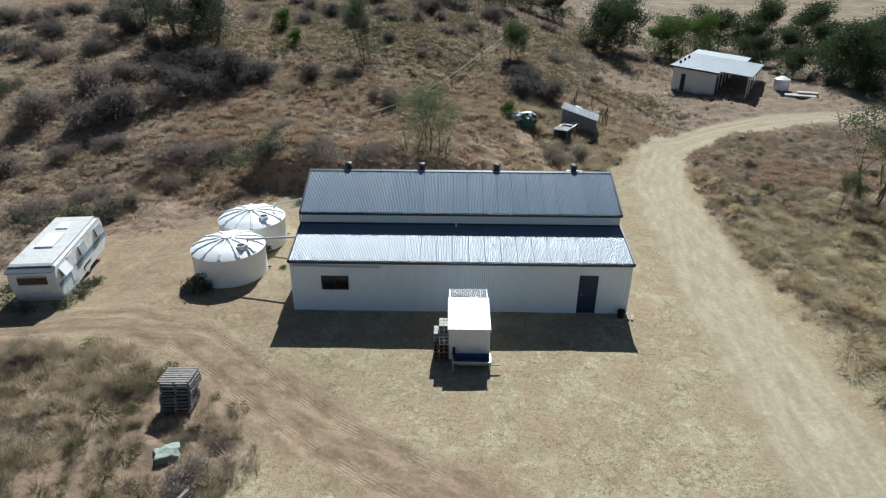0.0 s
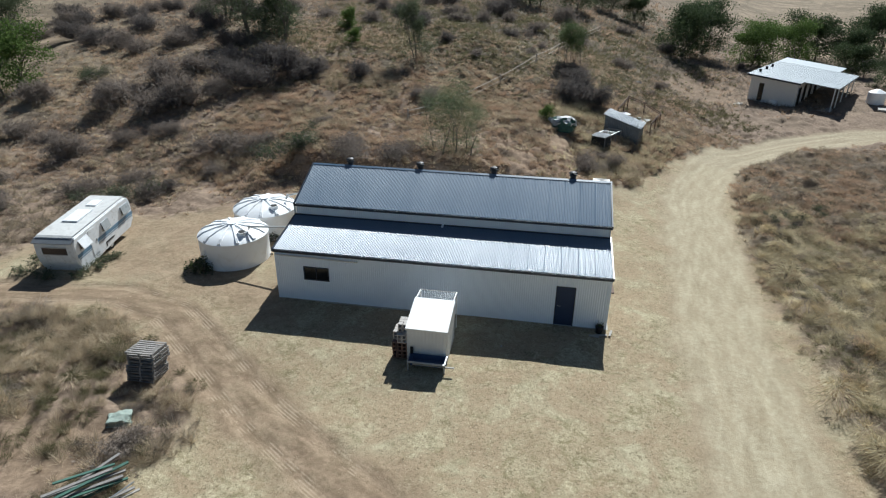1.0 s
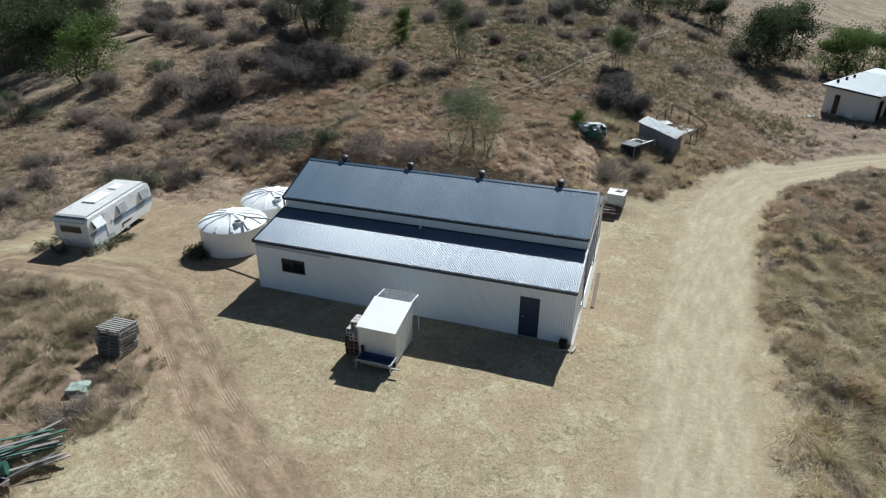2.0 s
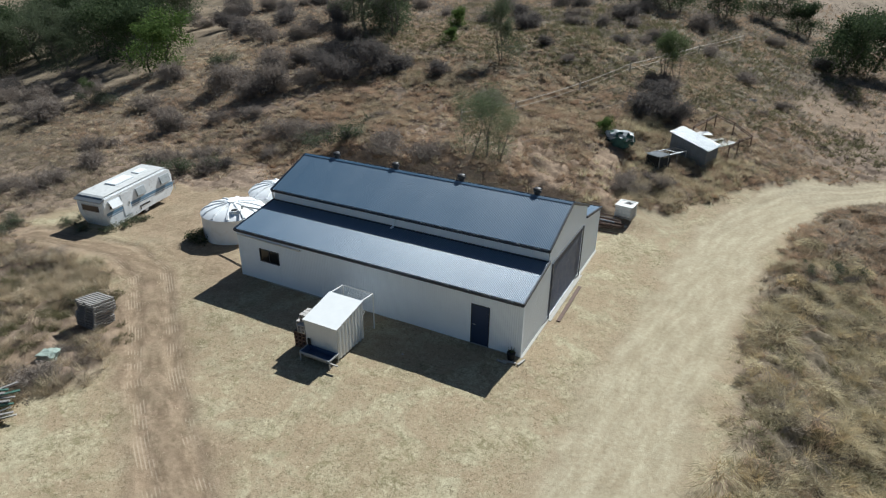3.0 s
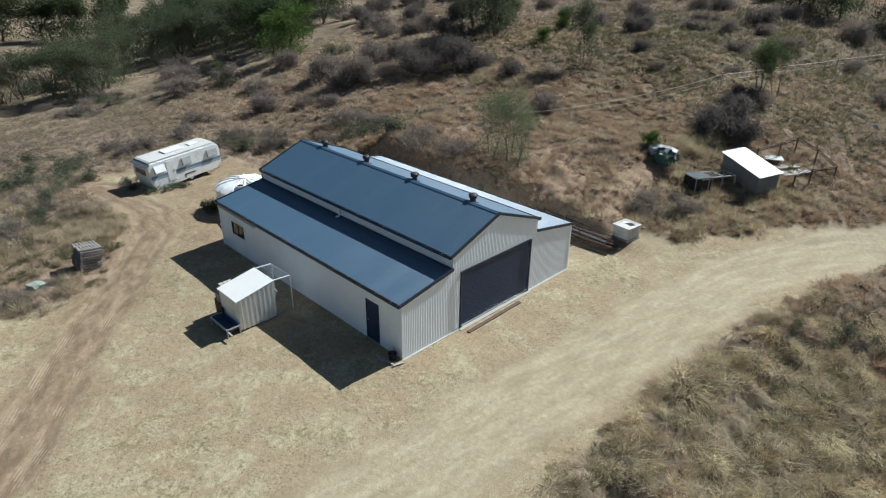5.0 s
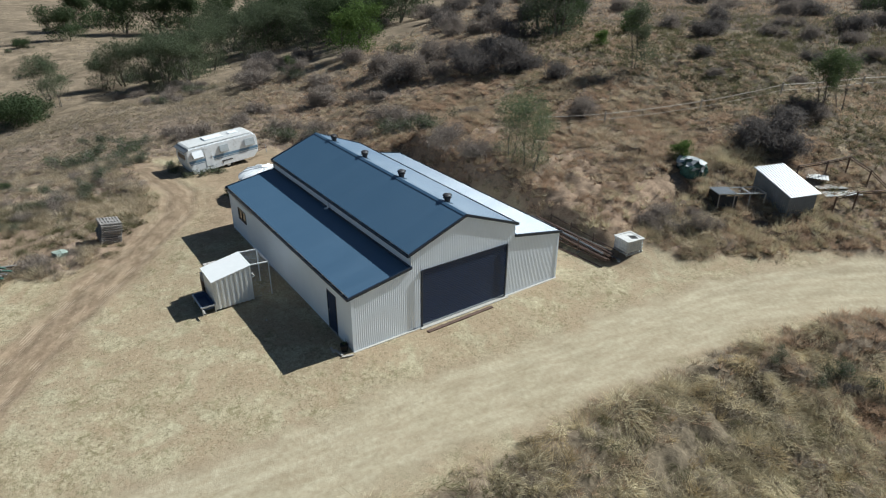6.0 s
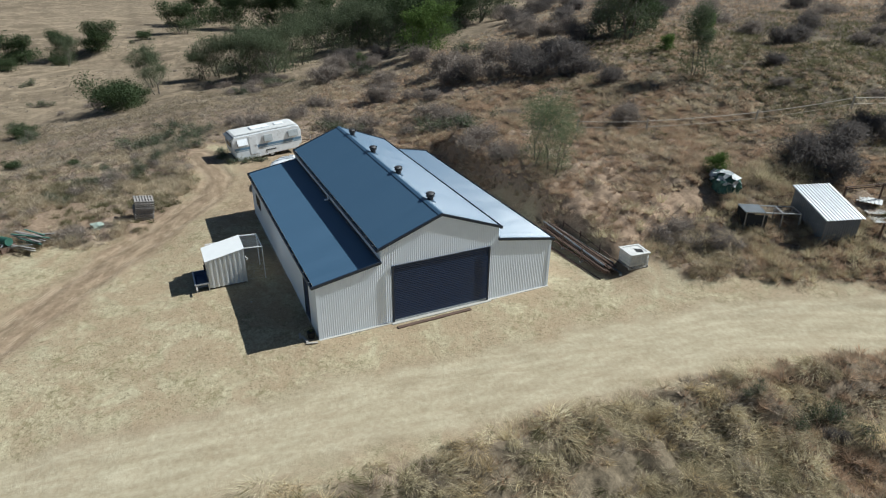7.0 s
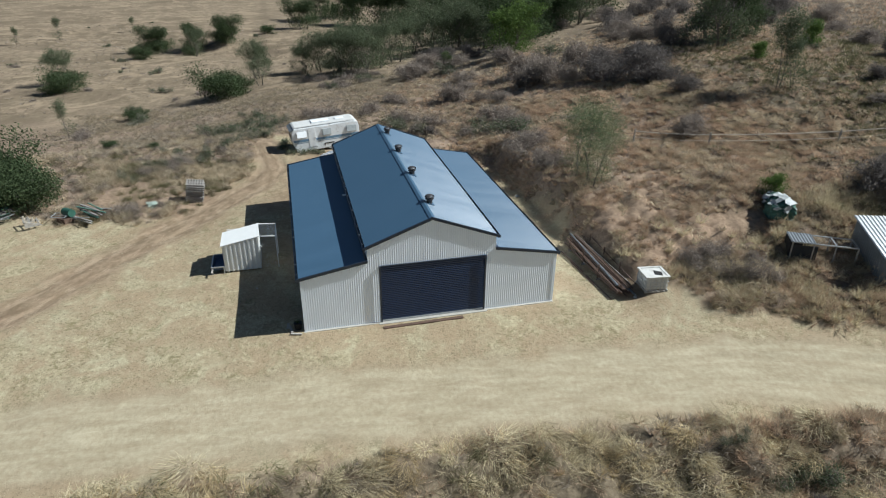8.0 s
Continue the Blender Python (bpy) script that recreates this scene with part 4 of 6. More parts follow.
def junk_pile(x, y, turn, seed, label, drum=True, size=1.0):
    rng = random.Random(seed)
    t = thing("scrap_heap", x, y, lie(x, y) + 0.12, turn, label, "scrap heap", "scrap on the rough grass")
    for i in range(14):
        px_, z, ln = rng.uniform(-0.7, 0.7) * size, 0.08 + 0.045 * i * size, rng.uniform(0.8, 1.25) * size
        bm = box(-0.05, -ln, -0.02, 0.05, ln, 0.02)
        bmesh.ops.transform(bm, matrix=pose(px_, rng.uniform(-0.2, 0.2), z, rng.uniform(-5, 5), rng.uniform(-9, 9), rng.uniform(-14, 14)), verts=bm.verts)
        part("plank", bm, OLD_WOOD if rng.random() < 0.6 else (GREEN_NET if rng.random() < 0.6 else WOOD), t)
    for s in (-0.75, 0.78):
        part("steel_bar", rod((s * size, -1.2 * size, 0.12), (s * size * 0.9, 1.2 * size, 0.62 * size), 0.03, 6), GALV if s > 0 else RUST, t)
    if drum:
        d = part("drum", joined(rod((0.5, -1.3, 0.5), (0.62, -0.45, 0.56), 0.24, 18), rod((0.53, -1.05, 0.52), (0.535, -1.0, 0.52), 0.255, 18), rod((0.57, -0.75, 0.54), (0.575, -0.7, 0.54), 0.255, 18)), plain("green_drum_paint", (0.03, 0.095, 0.07), 0.5, vary=0.3), t, "faded green drum")
        part("sheet", prism([(-0.3, 0.0), (0.3, 0.05), (0.3, 0.07), (-0.3, 0.02)], "y", -1.9, -1.1), GREEN_NET, t)
        f = part("steel_frame", joined(rod((0.7, -1.9, 0.35), (1.5, -1.3, 0.45), 0.025, 6), rod((1.5, -1.3, 0.45), (1.2, -0.4, 0.5), 0.025, 6), rod((1.2, -0.4, 0.5), (0.4, -1.0, 0.4), 0.025, 6), rod((0.4, -1.0, 0.4), (0.7, -1.9, 0.35), 0.025, 6), rod((1.1, -1.6, 0.4), (0.8, -0.7, 0.45), 0.02, 6)), GALV, t)
        part("support", box(0.2, -1.2, 0, 1.2, -0.5, 0.3), RUST, t)


junk_pile(-0.75, -12.9, -38, 4, "heap of grey planks with green sheeting and a drum")
junk_pile(-1.4, -18.2, 20, 9, "heap of weathered boards in dry grass", False, 0.8)


def broken_crate(x, y):
    t = thing("wooden_crate", x, y, lie(x, y) + 0.18, 25, "pale broken crate tipped on dry grass", "crate")
    for i in range(4):
        bm = box(-0.5, -0.05, -0.012, 0.5, 0.05, 0.012)
        bmesh.ops.transform(bm, matrix=pose(0, -0.35 + i * 0.22, 0.42 - i * 0.1, 25, 6, 0), verts=bm.verts)
        part("slat", bm, WOOD if i % 2 else plain("pale_timber", (0.5, 0.43, 0.33), 0.85), t)
    for s in (-0.42, 0.42):
        part("batten", prism([(-0.45, 0.0), (0.45, 0.0), (0.4, 0.06), (-0.45, 0.44)], "x", s - 0.03, s + 0.03), WOOD, t)


broken_crate(-0.3, -15.9)


def crumpled(name, x, y, sx, sy, sz, turn, mat, label, category, seed, lift=0.0, extra=None):
    """A loose cloth or wrapped heap with folds."""
    t = thing(name, x, y, lie(x, y) + lift, turn, label, category)
    bm = bmesh.new()
    bmesh.ops.create_icosphere(bm, subdivisions=4, radius=1)
    for v in bm.verts:
        k = 0.8 + 0.22 * noise.noise(v.co * 1.6 + Vector((seed, 0, 0))) + 0.12 * abs(noise.noise(v.co * 4.5 + Vector((seed, 3, 0))))
        box_y = max(abs(v.co.x), abs(v.co.y), 0.55)
        v.co = Vector((v.co.x * sx * k / box_y * 0.8, v.co.y * sy * k / box_y * 0.8, max(v.co.z, -0.1) * sz * k))
    part("cover", bm, mat, t)
    if extra:
        bm = bmesh.new()
        bmesh.ops.create_icosphere(bm, subdivisions=3, radius=1)
        for v in bm.verts:
            k = 0.75 + 0.3 * noise.noise(v.co * 3 + Vector((seed, 9, 0)))
            v.co = Vector((v.co.x * sx * 1.12 * k, v.co.y * sy * 1.12 * k, sz * 0.5 + max(v.co.z, -0.3) * sz * 0.62 * k))
        holes = [f for f in bm.faces if noise.noise(f.calc_center_median() * 2.3 + Vector((seed, 1, 4))) > 0.12]
        bmesh.ops.delete(bm, geom=holes, context="FACES")
        inner = bmesh.ops.extrude_face_region(bm, geom=list(bm.faces))["geom"]
        for v in inner:
            if isinstance(v, bmesh.types.BMVert):
                v.co *= 0.985
        bmesh.ops.recalc_face_normals(bm, faces=bm.faces)
        part("sheet", bm, extra, t, "torn white sheet")
    return t


crumpled("tarpaulin", -2.3, -9.3, 0.6, 0.45, 0.32, 20, plain("pale_green_tarpaulin", (0.30, 0.36, 0.31), 0.8, vary=0.35, scale=6), "crumpled pale green tarpaulin on dry grass", "tarpaulin", 3)
crumpled("wrapped_bale", 13.5, 26.3, 1.35, 0.95, 1.05, -25, GREEN_NET, "heap wrapped in green netting with torn white plastic", "wrapped heap", 8, 0.05, plain("torn_white_plastic", (0.40, 0.42, 0.42), 0.55, vary=0.2, scale=4, dirt=(0.2, 0.23, 0.22)))


def pipe_rack():
    t = thing("pipe_rack", 13.25, 15.78, 0.0, 0, "rack of rusty steel pipes and posts on the ground", "pipe rack")
    rng = random.Random(5)
    for i in range(34):
        yy, z = rng.uniform(-0.52, 0.52), 0.14 + 0.62 * rng.random() * (1 - 0.5 * abs(rng.uniform(-1, 1)))
        a, b = rng.uniform(-3.3, -2.5), rng.uniform(2.3, 3.4)
        part("pipe", rod((a, yy + rng.uniform(-0.12, 0.12), z), (b, yy + rng.uniform(-0.12, 0.12), z * rng.uniform(0.7, 1.1)), rng.choice((0.03, 0.04, 0.055)), 7), rng.choice((RUST, RUST, RUST, RUST, SHADE_STEEL, WOOD)), t)
    for x in (-2.4, -0.7, 1.1):
        for s in (-0.62, 0.62):
            part("post", rod((x, s, -0.1), (x + 0.02, s, 0.95), 0.035, 7), RUST, t)
        part("bearer", box(x - 0.05, -0.65, 0, x + 0.05, 0.65, 0.1), WOOD, t)
    part("side_rail", rod((-2.5, -0.66, 0.62), (3.2, -0.6, 0.35), 0.035, 7), RUST, t)
    part("side_rail", rod((-2.5, 0.66, 0.8), (2.8, 0.6, 0.55), 0.03, 7), RUST, t)
    for x, s in ((2.0, -1.0), (0.4, -1.15), (-1.0, -1.1)):
        part("loose_pipe", rod((x - 1.4, s, 0.06), (x + 1.2, s + 0.12, 0.05), 0.035, 7), RUST, t)


pipe_rack()


def ibc():
    x, y = 16.3, 17.12
    t = thing("ibc_tank", x, y, lie(x, y - 0.3), -6, "small caged white plastic container with a worn white lid", "container")
    worn = plain("stained_white_plastic", (0.62, 0.61, 0.58), 0.6, vary=0.16, scale=5, dirt=(0.33, 0.30, 0.25))
    part("bottle", box(-0.5, -0.56, 0.14, 0.5, 0.56, 0.78, 0.06), worn, t)
    for i in range(7):
        for s in (-1, 1):
            part("cage_bar", rod((s * 0.53, -0.54 + i * 0.18, 0.1), (s * 0.53, -0.54 + i * 0.18, 0.8), 0.012, 6), GALV, t)
            if i < 6:
                part("cage_bar", rod((-0.46 + i * 0.184, s * 0.585, 0.1), (-0.46 + i * 0.184, s * 0.585, 0.8), 0.012, 6), GALV, t)
    for z in (0.12, 0.34, 0.57, 0.8):
        part("cage_ring", joined(*[rod(a, b, 0.013, 6) for a, b in (((-0.53, -0.585, z), (0.53, -0.585, z)), ((0.53, -0.585, z), (0.53, 0.585, z)), ((0.53, 0.585, z), (-0.53, 0.585, z)), ((-0.53, 0.585, z), (-0.53, -0.585, z)))]), GALV, t)
    lid = part("lid", joined(box(-0.58, -0.62, 0.81, 0.57, -0.5, 0.89), box(-0.57, 0.5, 0.81, 0.57, 0.62, 0.88), box(-0.57, -0.5, 0.81, -0.46, 0.5, 0.89), box(0.46, -0.5, 0.81, 0.57, 0.5, 0.88), box(-0.46, -0.5, 0.81, 0.46, 0.5, 0.85)), worn, t, "stained cut-open white lid")
    part("stain", prism([(-0.2, 0.05), (0.25, -0.05), (0.38, 0.3), (0.0, 0.42)], "z", 0.85, 0.858), BLACK, lid)
    part("pallet", joined(*[box(-0.55, -0.6 + i * 0.28, 0.05, 0.55, -0.6 + i * 0.28 + 0.09, 0.1) for i in range(5)] + [box(xx, -0.6, 0, xx + 0.08, 0.6, 0.05) for xx in (-0.55, -0.04, 0.47)]), WOOD, t)


ibc()


# ---- fowl house, run, yard ----
def coop():
    t = thing("fowl_house", 18.65, 28.64, 0.98, -16, "grey galvanised fowl house with a pale ribbed skillion roof", "fowl house")
    w, d, hl, hr = 1.44, 1.06, 2.5, 1.66
    top = lambda s: hl + (hr - hl) * s / (2 * w)
    # wall steel is coloured darker to carry the shade on these sides
    part("front_wall", sheeting((-w, -d, -0.4), X3, Z3, 2 * w, lambda s: top(s) + 0.38, 0.15), SHADE_STEEL, t)
    part("back_wall", sheeting((w, d, -0.4), (-1, 0, 0), Z3, 2 * w, lambda s: top(2 * w - s) + 0.38, 0.15), SHADE_STEEL, t)
    part("end_wall", sheeting((w, -d, -0.4), (0, 1, 0), Z3, 2 * d, flat(hr + 0.38), 0.15), SHADE_STEEL, t)
    part("end_wall", sheeting((-w, d, -0.4), (0, -1, 0), Z3, 2 * d, flat(hl + 0.38), 0.15), SHADE_STEEL, t)
    up = (2 * w + 0.3, 0, hr - hl - 0.07)
    part("roof", sheeting((-w - 0.15, d + 0.15, hl + 0.03), (0, -1, 0), up, 2 * d + 0.3, flat(Vector(up).length), 0.2, 0.04, 0.012, trap=True), plain("pale_zinc_roof", (0.62, 0.64, 0.65), 0.42, 0.2, vary=0.12), t, "pale ribbed zinc roof")


coop()


def run_frame():
    t = thing("hen_run", 17.1, 26.1, 1.86, 61, "low wire hen run with a part-sheeted top", "hen run")
    l, w, h = 1.5, 0.55, 0.52
    for x in (-l, -0.5, 0.5, l):
        for y in (-w, w):
            part("post", box(x - 0.03, y - 0.03, -0.8, x + 0.03, y + 0.03, h), WOOD, t)
        part("cross_rail", box(x - 0.025, -w, h, x + 0.025, w, h + 0.05), GALV, t)
    for y in (-w, w):
        part("long_rail", box(-l, y - 0.03, h + 0.001, l, y + 0.03, h + 0.055), GALV, t)
        # near-black boards: the shade along the run's sides is put into their colour
        part("base_board", box(-l, y - 0.02, -0.7, -0.3, y + 0.02, 0.4), plain("run_side_shade", (0.03, 0.032, 0.034), 0.9, vary=0.4), t)
    part("roof_sheet", sheeting((-l - 0.1, -w - 0.08, h + 0.06), X3, (0, 1, 0), 1.15, flat(2 * w + 0.16), 0.15, 0.03, 0.01), SHADE_STEEL, t, "grey sheet over one end")
    part("end_box", box(-l - 0.1, -w, -0.75, -l + 0.45, w, h - 0.02), BLACK, t)
    net = bmesh.new()
    for i in range(18):
        x = -0.4 + i * 0.11
        box(x, -w, h + 0.02, x + 0.005, w, h + 0.025, bm=net)
    part("netting", net, GALV, t)


run_frame()


def flat_sheet(x, y, turn, w, d, tilt, label):
    z = lie(x, y) + 0.14
    t = thing("roof_sheet", x, y, z, turn, label, "metal sheet", "loose roofing sheets by the fowl house")
    bm = sheeting((-w / 2, -d / 2, 0), X3, (0, 1, math.tan(radians(tilt))), w, flat(d), 0.2, 0.025, 0.008, trap=True)
    part("sheet", bm, plain("dull_white_sheet", (0.60, 0.60, 0.58), 0.5, vary=0.12), t)


flat_sheet(18.8, 32.3, 30, 1.3, 0.9, 3, "short pale roofing sheet lying on dry grass")
flat_sheet(20.45, 32.15, 63, 2.5, 0.9, 2, "long pale roofing sheet lying by the pen")
flat_sheet(19.7, 32.3, 58, 1.9, 0.8, -2, "long pale roofing sheet lying by the pen")

yard_fence = thing("yard_fence", 0, 0, 0, 0, "dark steel post and rail yard fence", "fence")
spots = [(18.2, 30.7), (18.9, 33.0), (19.4, 34.8), (20.9, 34.6), (22.4, 34.3), (21.6, 31.6), (21.05, 30.2)]
for (a, b), (c, d) in zip(spots, spots[1:]):
    for h in (1.12, 0.98):
        part("rail", rod((a, b, lie(a, b) + h), (c, d, lie(c, d) + h), 0.035, 6), RUST, yard_fence)
for a, b in spots:
    part("post", rod((a, b, lie(a, b) - 0.2), (a, b, lie(a, b) + 1.17), 0.05, 6), RUST, yard_fence)

hill_fence = thing("pole_fence", 0, 0, 0, 0, "sagging two-rail fence of weathered poles on the hillside", "fence")
line = [(0.9, 24.4), (4.1, 28.3), (7.4, 35.7), (10.5, 41.6), (12.7, 50.6), (14.5, 60), (18.5, 72)]
rail_m = plain("weathered_pale_rail", (0.52, 0.46, 0.39), 0.75, vary=0.2)
for (a, b), (c, d) in zip(line, line[1:]):
    for h in (0.78, 0.34):
        q = [Vector((a + (c - a) * s, b + (d - b) * s, lie(a, b) + (lie(c, d) - lie(a, b)) * s + h - 0.07 * math.sin(s * math.pi))) for s in (0, 0.33, 0.66, 1)]
        part("rail", joined(*[rod(u, v, 0.032 if h > 0.5 else 0.022, 6) for u, v in zip(q, q[1:])]), rail_m, hill_fence)
for a, b in line:
    part("post", rod((a, b, lie(a, b) - 0.2), (a + 0.03, b, lie(a, b) + 0.95), 0.06, 7), WOOD, hill_fence)


# ---- the house by the drive ----
def far_house():
    t = thing("cottage", 35.9, 56.6, -0.75, -31, "small white cottage with a pale flat-pitched steel roof and veranda", "house")
    pale = plain("white_cladding", (0.72, 0.72, 0.70), 0.6, vary=0.04)
    steel = plain("pale_blue_grey_steel", (0.37, 0.415, 0.445), 0.55, 0.0, vary=0.08)
    W, D, R = 5.2, 16.0, 9.2
    z = lambda x: 3.42 - 0.085 * x
    part("wall", prism([(0, 0), (W, 0), (W, z(W) - 0.02), (0, z(0) - 0.02)], "y", 0, D), pale, t)
    for i in range(1, 10):
        part("board", box(-0.012, -0.02, i * 0.3 - 0.012, W + 0.012, -0.002, i * 0.3), pale, t)
    part("plinth", box(0.1, 0.1, -0.5, W - 0.1, D - 0.1, 0.0), CONCRETE, t)
    for y0, y1, r in ((-0.5, 0.9, W + 0.35), (0.9, 12.4, R), (12.4, D + 0.6, R - 2.2)):
        part("roof", prism([(-0.4, z(-0.4)), (r, z(r)), (r, z(r) + 0.07), (-0.4, z(-0.4) + 0.07)], "y", y0, y1), steel, t, "pale steel roof")
    for i in range(29):
        yy = -0.4 + i * 0.45
        r = R if yy > 0.9 else W + 0.35
        part("roof_rib", prism([(-0.4, z(-0.4) + 0.07), (r, z(r) + 0.07), (r, z(r) + 0.085), (-0.4, z(-0.4) + 0.085)], "y", yy, yy + 0.04), steel, t)
    part("fascia", prism([(-0.41, z(-0.4) - 0.12), (W + 0.35, z(W + 0.35) - 0.12), (W + 0.35, z(W + 0.35) + 0.05), (-0.41, z(-0.4) + 0.05)], "y", -0.53, -0.501), NAVY_TRIM, t, "dark fascia")
    part("fascia", box(R + 0.001, 0.9, z(R) - 0.1, R + 0.03, 12.4, z(R) + 0.06), steel, t)
    win = part("window", box(1.05, -0.05, 0.45, 1.6, -0.021, 2.5), NAVY_TRIM, t, "narrow dark window")
    part("pane", box(1.1, -0.055, 0.5, 1.55, -0.05, 2.45), GLASS, win)
    for y in (0.9, 3.4, 6.2, 9.0):
        d = part("glass_door", box(W, y, 0.1, W + 0.05, y + 1.1, 2.3), NAVY_TRIM, t, "dark glazed door")
        part("pane", box(W + 0.05, y + 0.08, 0.2, W + 0.06, y + 1.02, 2.2), GLASS, d)
    part("deck", box(W + 0.01, 0.9, -0.3, R - 0.3, 12.2, 0.06), WOOD, t, "shaded veranda deck")
    for y in (1.05, 3.4, 6.2, 9.2, 12.1):
        part("veranda_post", box(R - 0.4, y - 0.06, -0.5, R - 0.28, y + 0.06, z(R - 0.3)), pale, t)
    part("rail", box(R - 0.37, 6.2, 0.9, R - 0.33, 12.0, 0.96), RUST, t)
    part("air_conditioner", box(2.6, -0.42, 0.1, 3.4, -0.03, 0.7, 0.02), PLASTIC, t)
    for y in (2.0, 4.6, 7.0):
        part("roof_vent", rod((0.3, y, z(0.3)), (0.3, y, z(0.3) + 0.4), 0.14, 10), BLACK, t)


far_house()
tank_f = thing("water_tank", 50.6, 57.6, lie(50.6, 57.6), 0, "small round white poly tank near the cottage", "water tank")
part("wall", rod((0, 0, 0), (0, 0, 1.35), 0.95, 28), PLASTIC, tank_f, smooth=False)
part("dome", rod((0, 0, 1.35), (0, 0, 1.7), 0.95, 28, 0.25), PLASTIC, tank_f)
for x, y, w, d in ((51.6, 54.3, 1.8, 0.8), (52.8, 55.0, 1.2, 0.6)):
    s = thing("building_slab", x, y, lie(x, y), -20, "pale slab lying on bare ground", "slab", "slabs beside the cottage")
    part("slab", box(-w, -d, 0.0, w, d, 0.18, 0.02), CONCRETE, s)
pad = thing("concrete_path", 34.6, 54.2, lie(34.6, 54.2), -24, "short pale concrete path", "path", kind="structure")
part("slab", box(-1.4, -0.6, -0.1, 0.2, 0.6, 0.08), CONCRETE, pad)

# ---- small things round the shed ----
pot = thing("black_bucket", 15.45, -0.3, 0.0, 0, "black bucket at the shed's corner", "bucket")
part("pail", rod((0, 0, 0), (0, 0, 0.34), 0.14, 16, 0.19), BLACK, pot)
part("plant", joined(*[rod((0, 0, 0.3), (0.16 * math.cos(i), 0.16 * math.sin(i), 0.55), 0.02, 4, 0.004) for i in range(7)]), LEAF, pot)
for i, (x, y, a, l) in enumerate(((15.5, -0.62, 10, 0.6), (15.2, -0.75, -8, 0.45), (15.95, -0.4, 75, 0.5))):
    b = thing("timber_offcut", x, y, lie(x, y) + 0.03, a, "short grey timber offcut on the dirt", "timber", "offcuts by the shed corner")
    part("board", box(-l / 2, -0.05, 0, l / 2, 0.05, 0.045, 0.004), WOOD, b)
plank = thing("timber_plank", LONG + 0.52, 5.4, lie(LONG + 0.52, 5.4) + 0.02, 91, "weathered brown plank on the dirt before the roller door", "timber")
part("board", box(-1.9, -0.09, 0, 1.9, 0.09, 0.05, 0.006), RUST, plank)
for x, y, s in ((2.1, 15.2, 0.2), (11.2, -2.2, 0.06), (16.6, 16.1, 0.12), (21.6, 47.0, 0.45)):
    r = thing("pale_rock", x, y, lie(x, y), 30, "pale stone lying on dirt", "rock", "loose stones")
    bm = bmesh.new()
    bmesh.ops.create_icosphere(bm, subdivisions=2, radius=s)
    for v in bm.verts:
        v.co *= 0.8 + 0.4 * noise.noise(v.co * 3 / s)
        v.co.z = max(v.co.z * 0.7, -0.02)
    part("stone", bm, CONCRETE, r)


# ---- trees and shrubs ----
def limbs(rng, height, spread, split, droop=0.0, first=0.35, thin=0.03, stems=1):
    """Grows tapered limbs: pieces (a, b, ra, rb) and the tips where leaves sit."""
    pieces, tips = [], []

    def grow(p, way, length, r, level):
        steps = 3
        for i in range(steps):
            way = (way + np.array([rng.normal(0, 0.16), rng.normal(0, 0.16), 0.05 - droop * level])).astype(float)
            way /= np.linalg.norm(way)
            q = p + way * length / steps
            r2 = r * 0.8
            pieces.append((p, q, r, r2))
            p, r = q, r2
            if level >= 1:
                tips.append((p, level))
        if level < split:
            for j in range(rng.integers(2, 4) + (level == 0)):
                a = rng.uniform(0, math.tau)
                out = np.array([math.cos(a), math.sin(a), rng.uniform(0.0, 1.0)]) * np.array([spread, spread, 1])
                w = way * 0.55 + out
                grow(p - way * length * rng.uniform(0, 0.35), w / np.linalg.norm(w), length * rng.uniform(0.66, 0.95), r * 0.7, level + 1)
        else:
            tips.append((p, level + 1))
    for s in range(stems):
        a = rng.uniform(0, math.tau)
        lean = np.array([math.cos(a), math.sin(a), 0]) * (0.12 if stems == 1 else 0.28)
        grow(lean * (stems > 1) * height * 0.25, np.array([0, 0, 1.0]) + lean, height * first * rng.uniform(0.85, 1.15), thin * height, 0)
    return pieces, tips


def limb_mesh(pieces, sides=5):
    a, b = np.array([p[0] for p in pieces]), np.array([p[1] for p in pieces])
    ra, rb = np.array([p[2] for p in pieces]), np.array([p[3] for p in pieces])
    d = b - a
    d /= np.linalg.norm(d, axis=1)[:, None] + 1e-9
    s = np.cross(d, np.where(np.abs(d[:, 2:3]) > 0.9, [[1.0, 0, 0]], [[0, 0, 1.0]]))
    s /= np.linalg.norm(s, axis=1)[:, None] + 1e-9
    u = np.cross(d, s)
    ang = np.arange(sides) * math.tau / sides
    ring = np.cos(ang)[None, :, None] * s[:, None] + np.sin(ang)[None, :, None] * u[:, None]
    v = np.concatenate([a[:, None] + ring * ra[:, None, None], b[:, None] + ring * rb[:, None, None]], 1)
    k = np.arange(len(pieces))[:, None] * 2 * sides
    i = np.arange(sides)[None]
    j = (i + 1) % sides
    f = np.stack([k + i, k + j, k + sides + j, k + sides + i], -1).reshape(-1, 4)
    return v.reshape(-1, 3), f


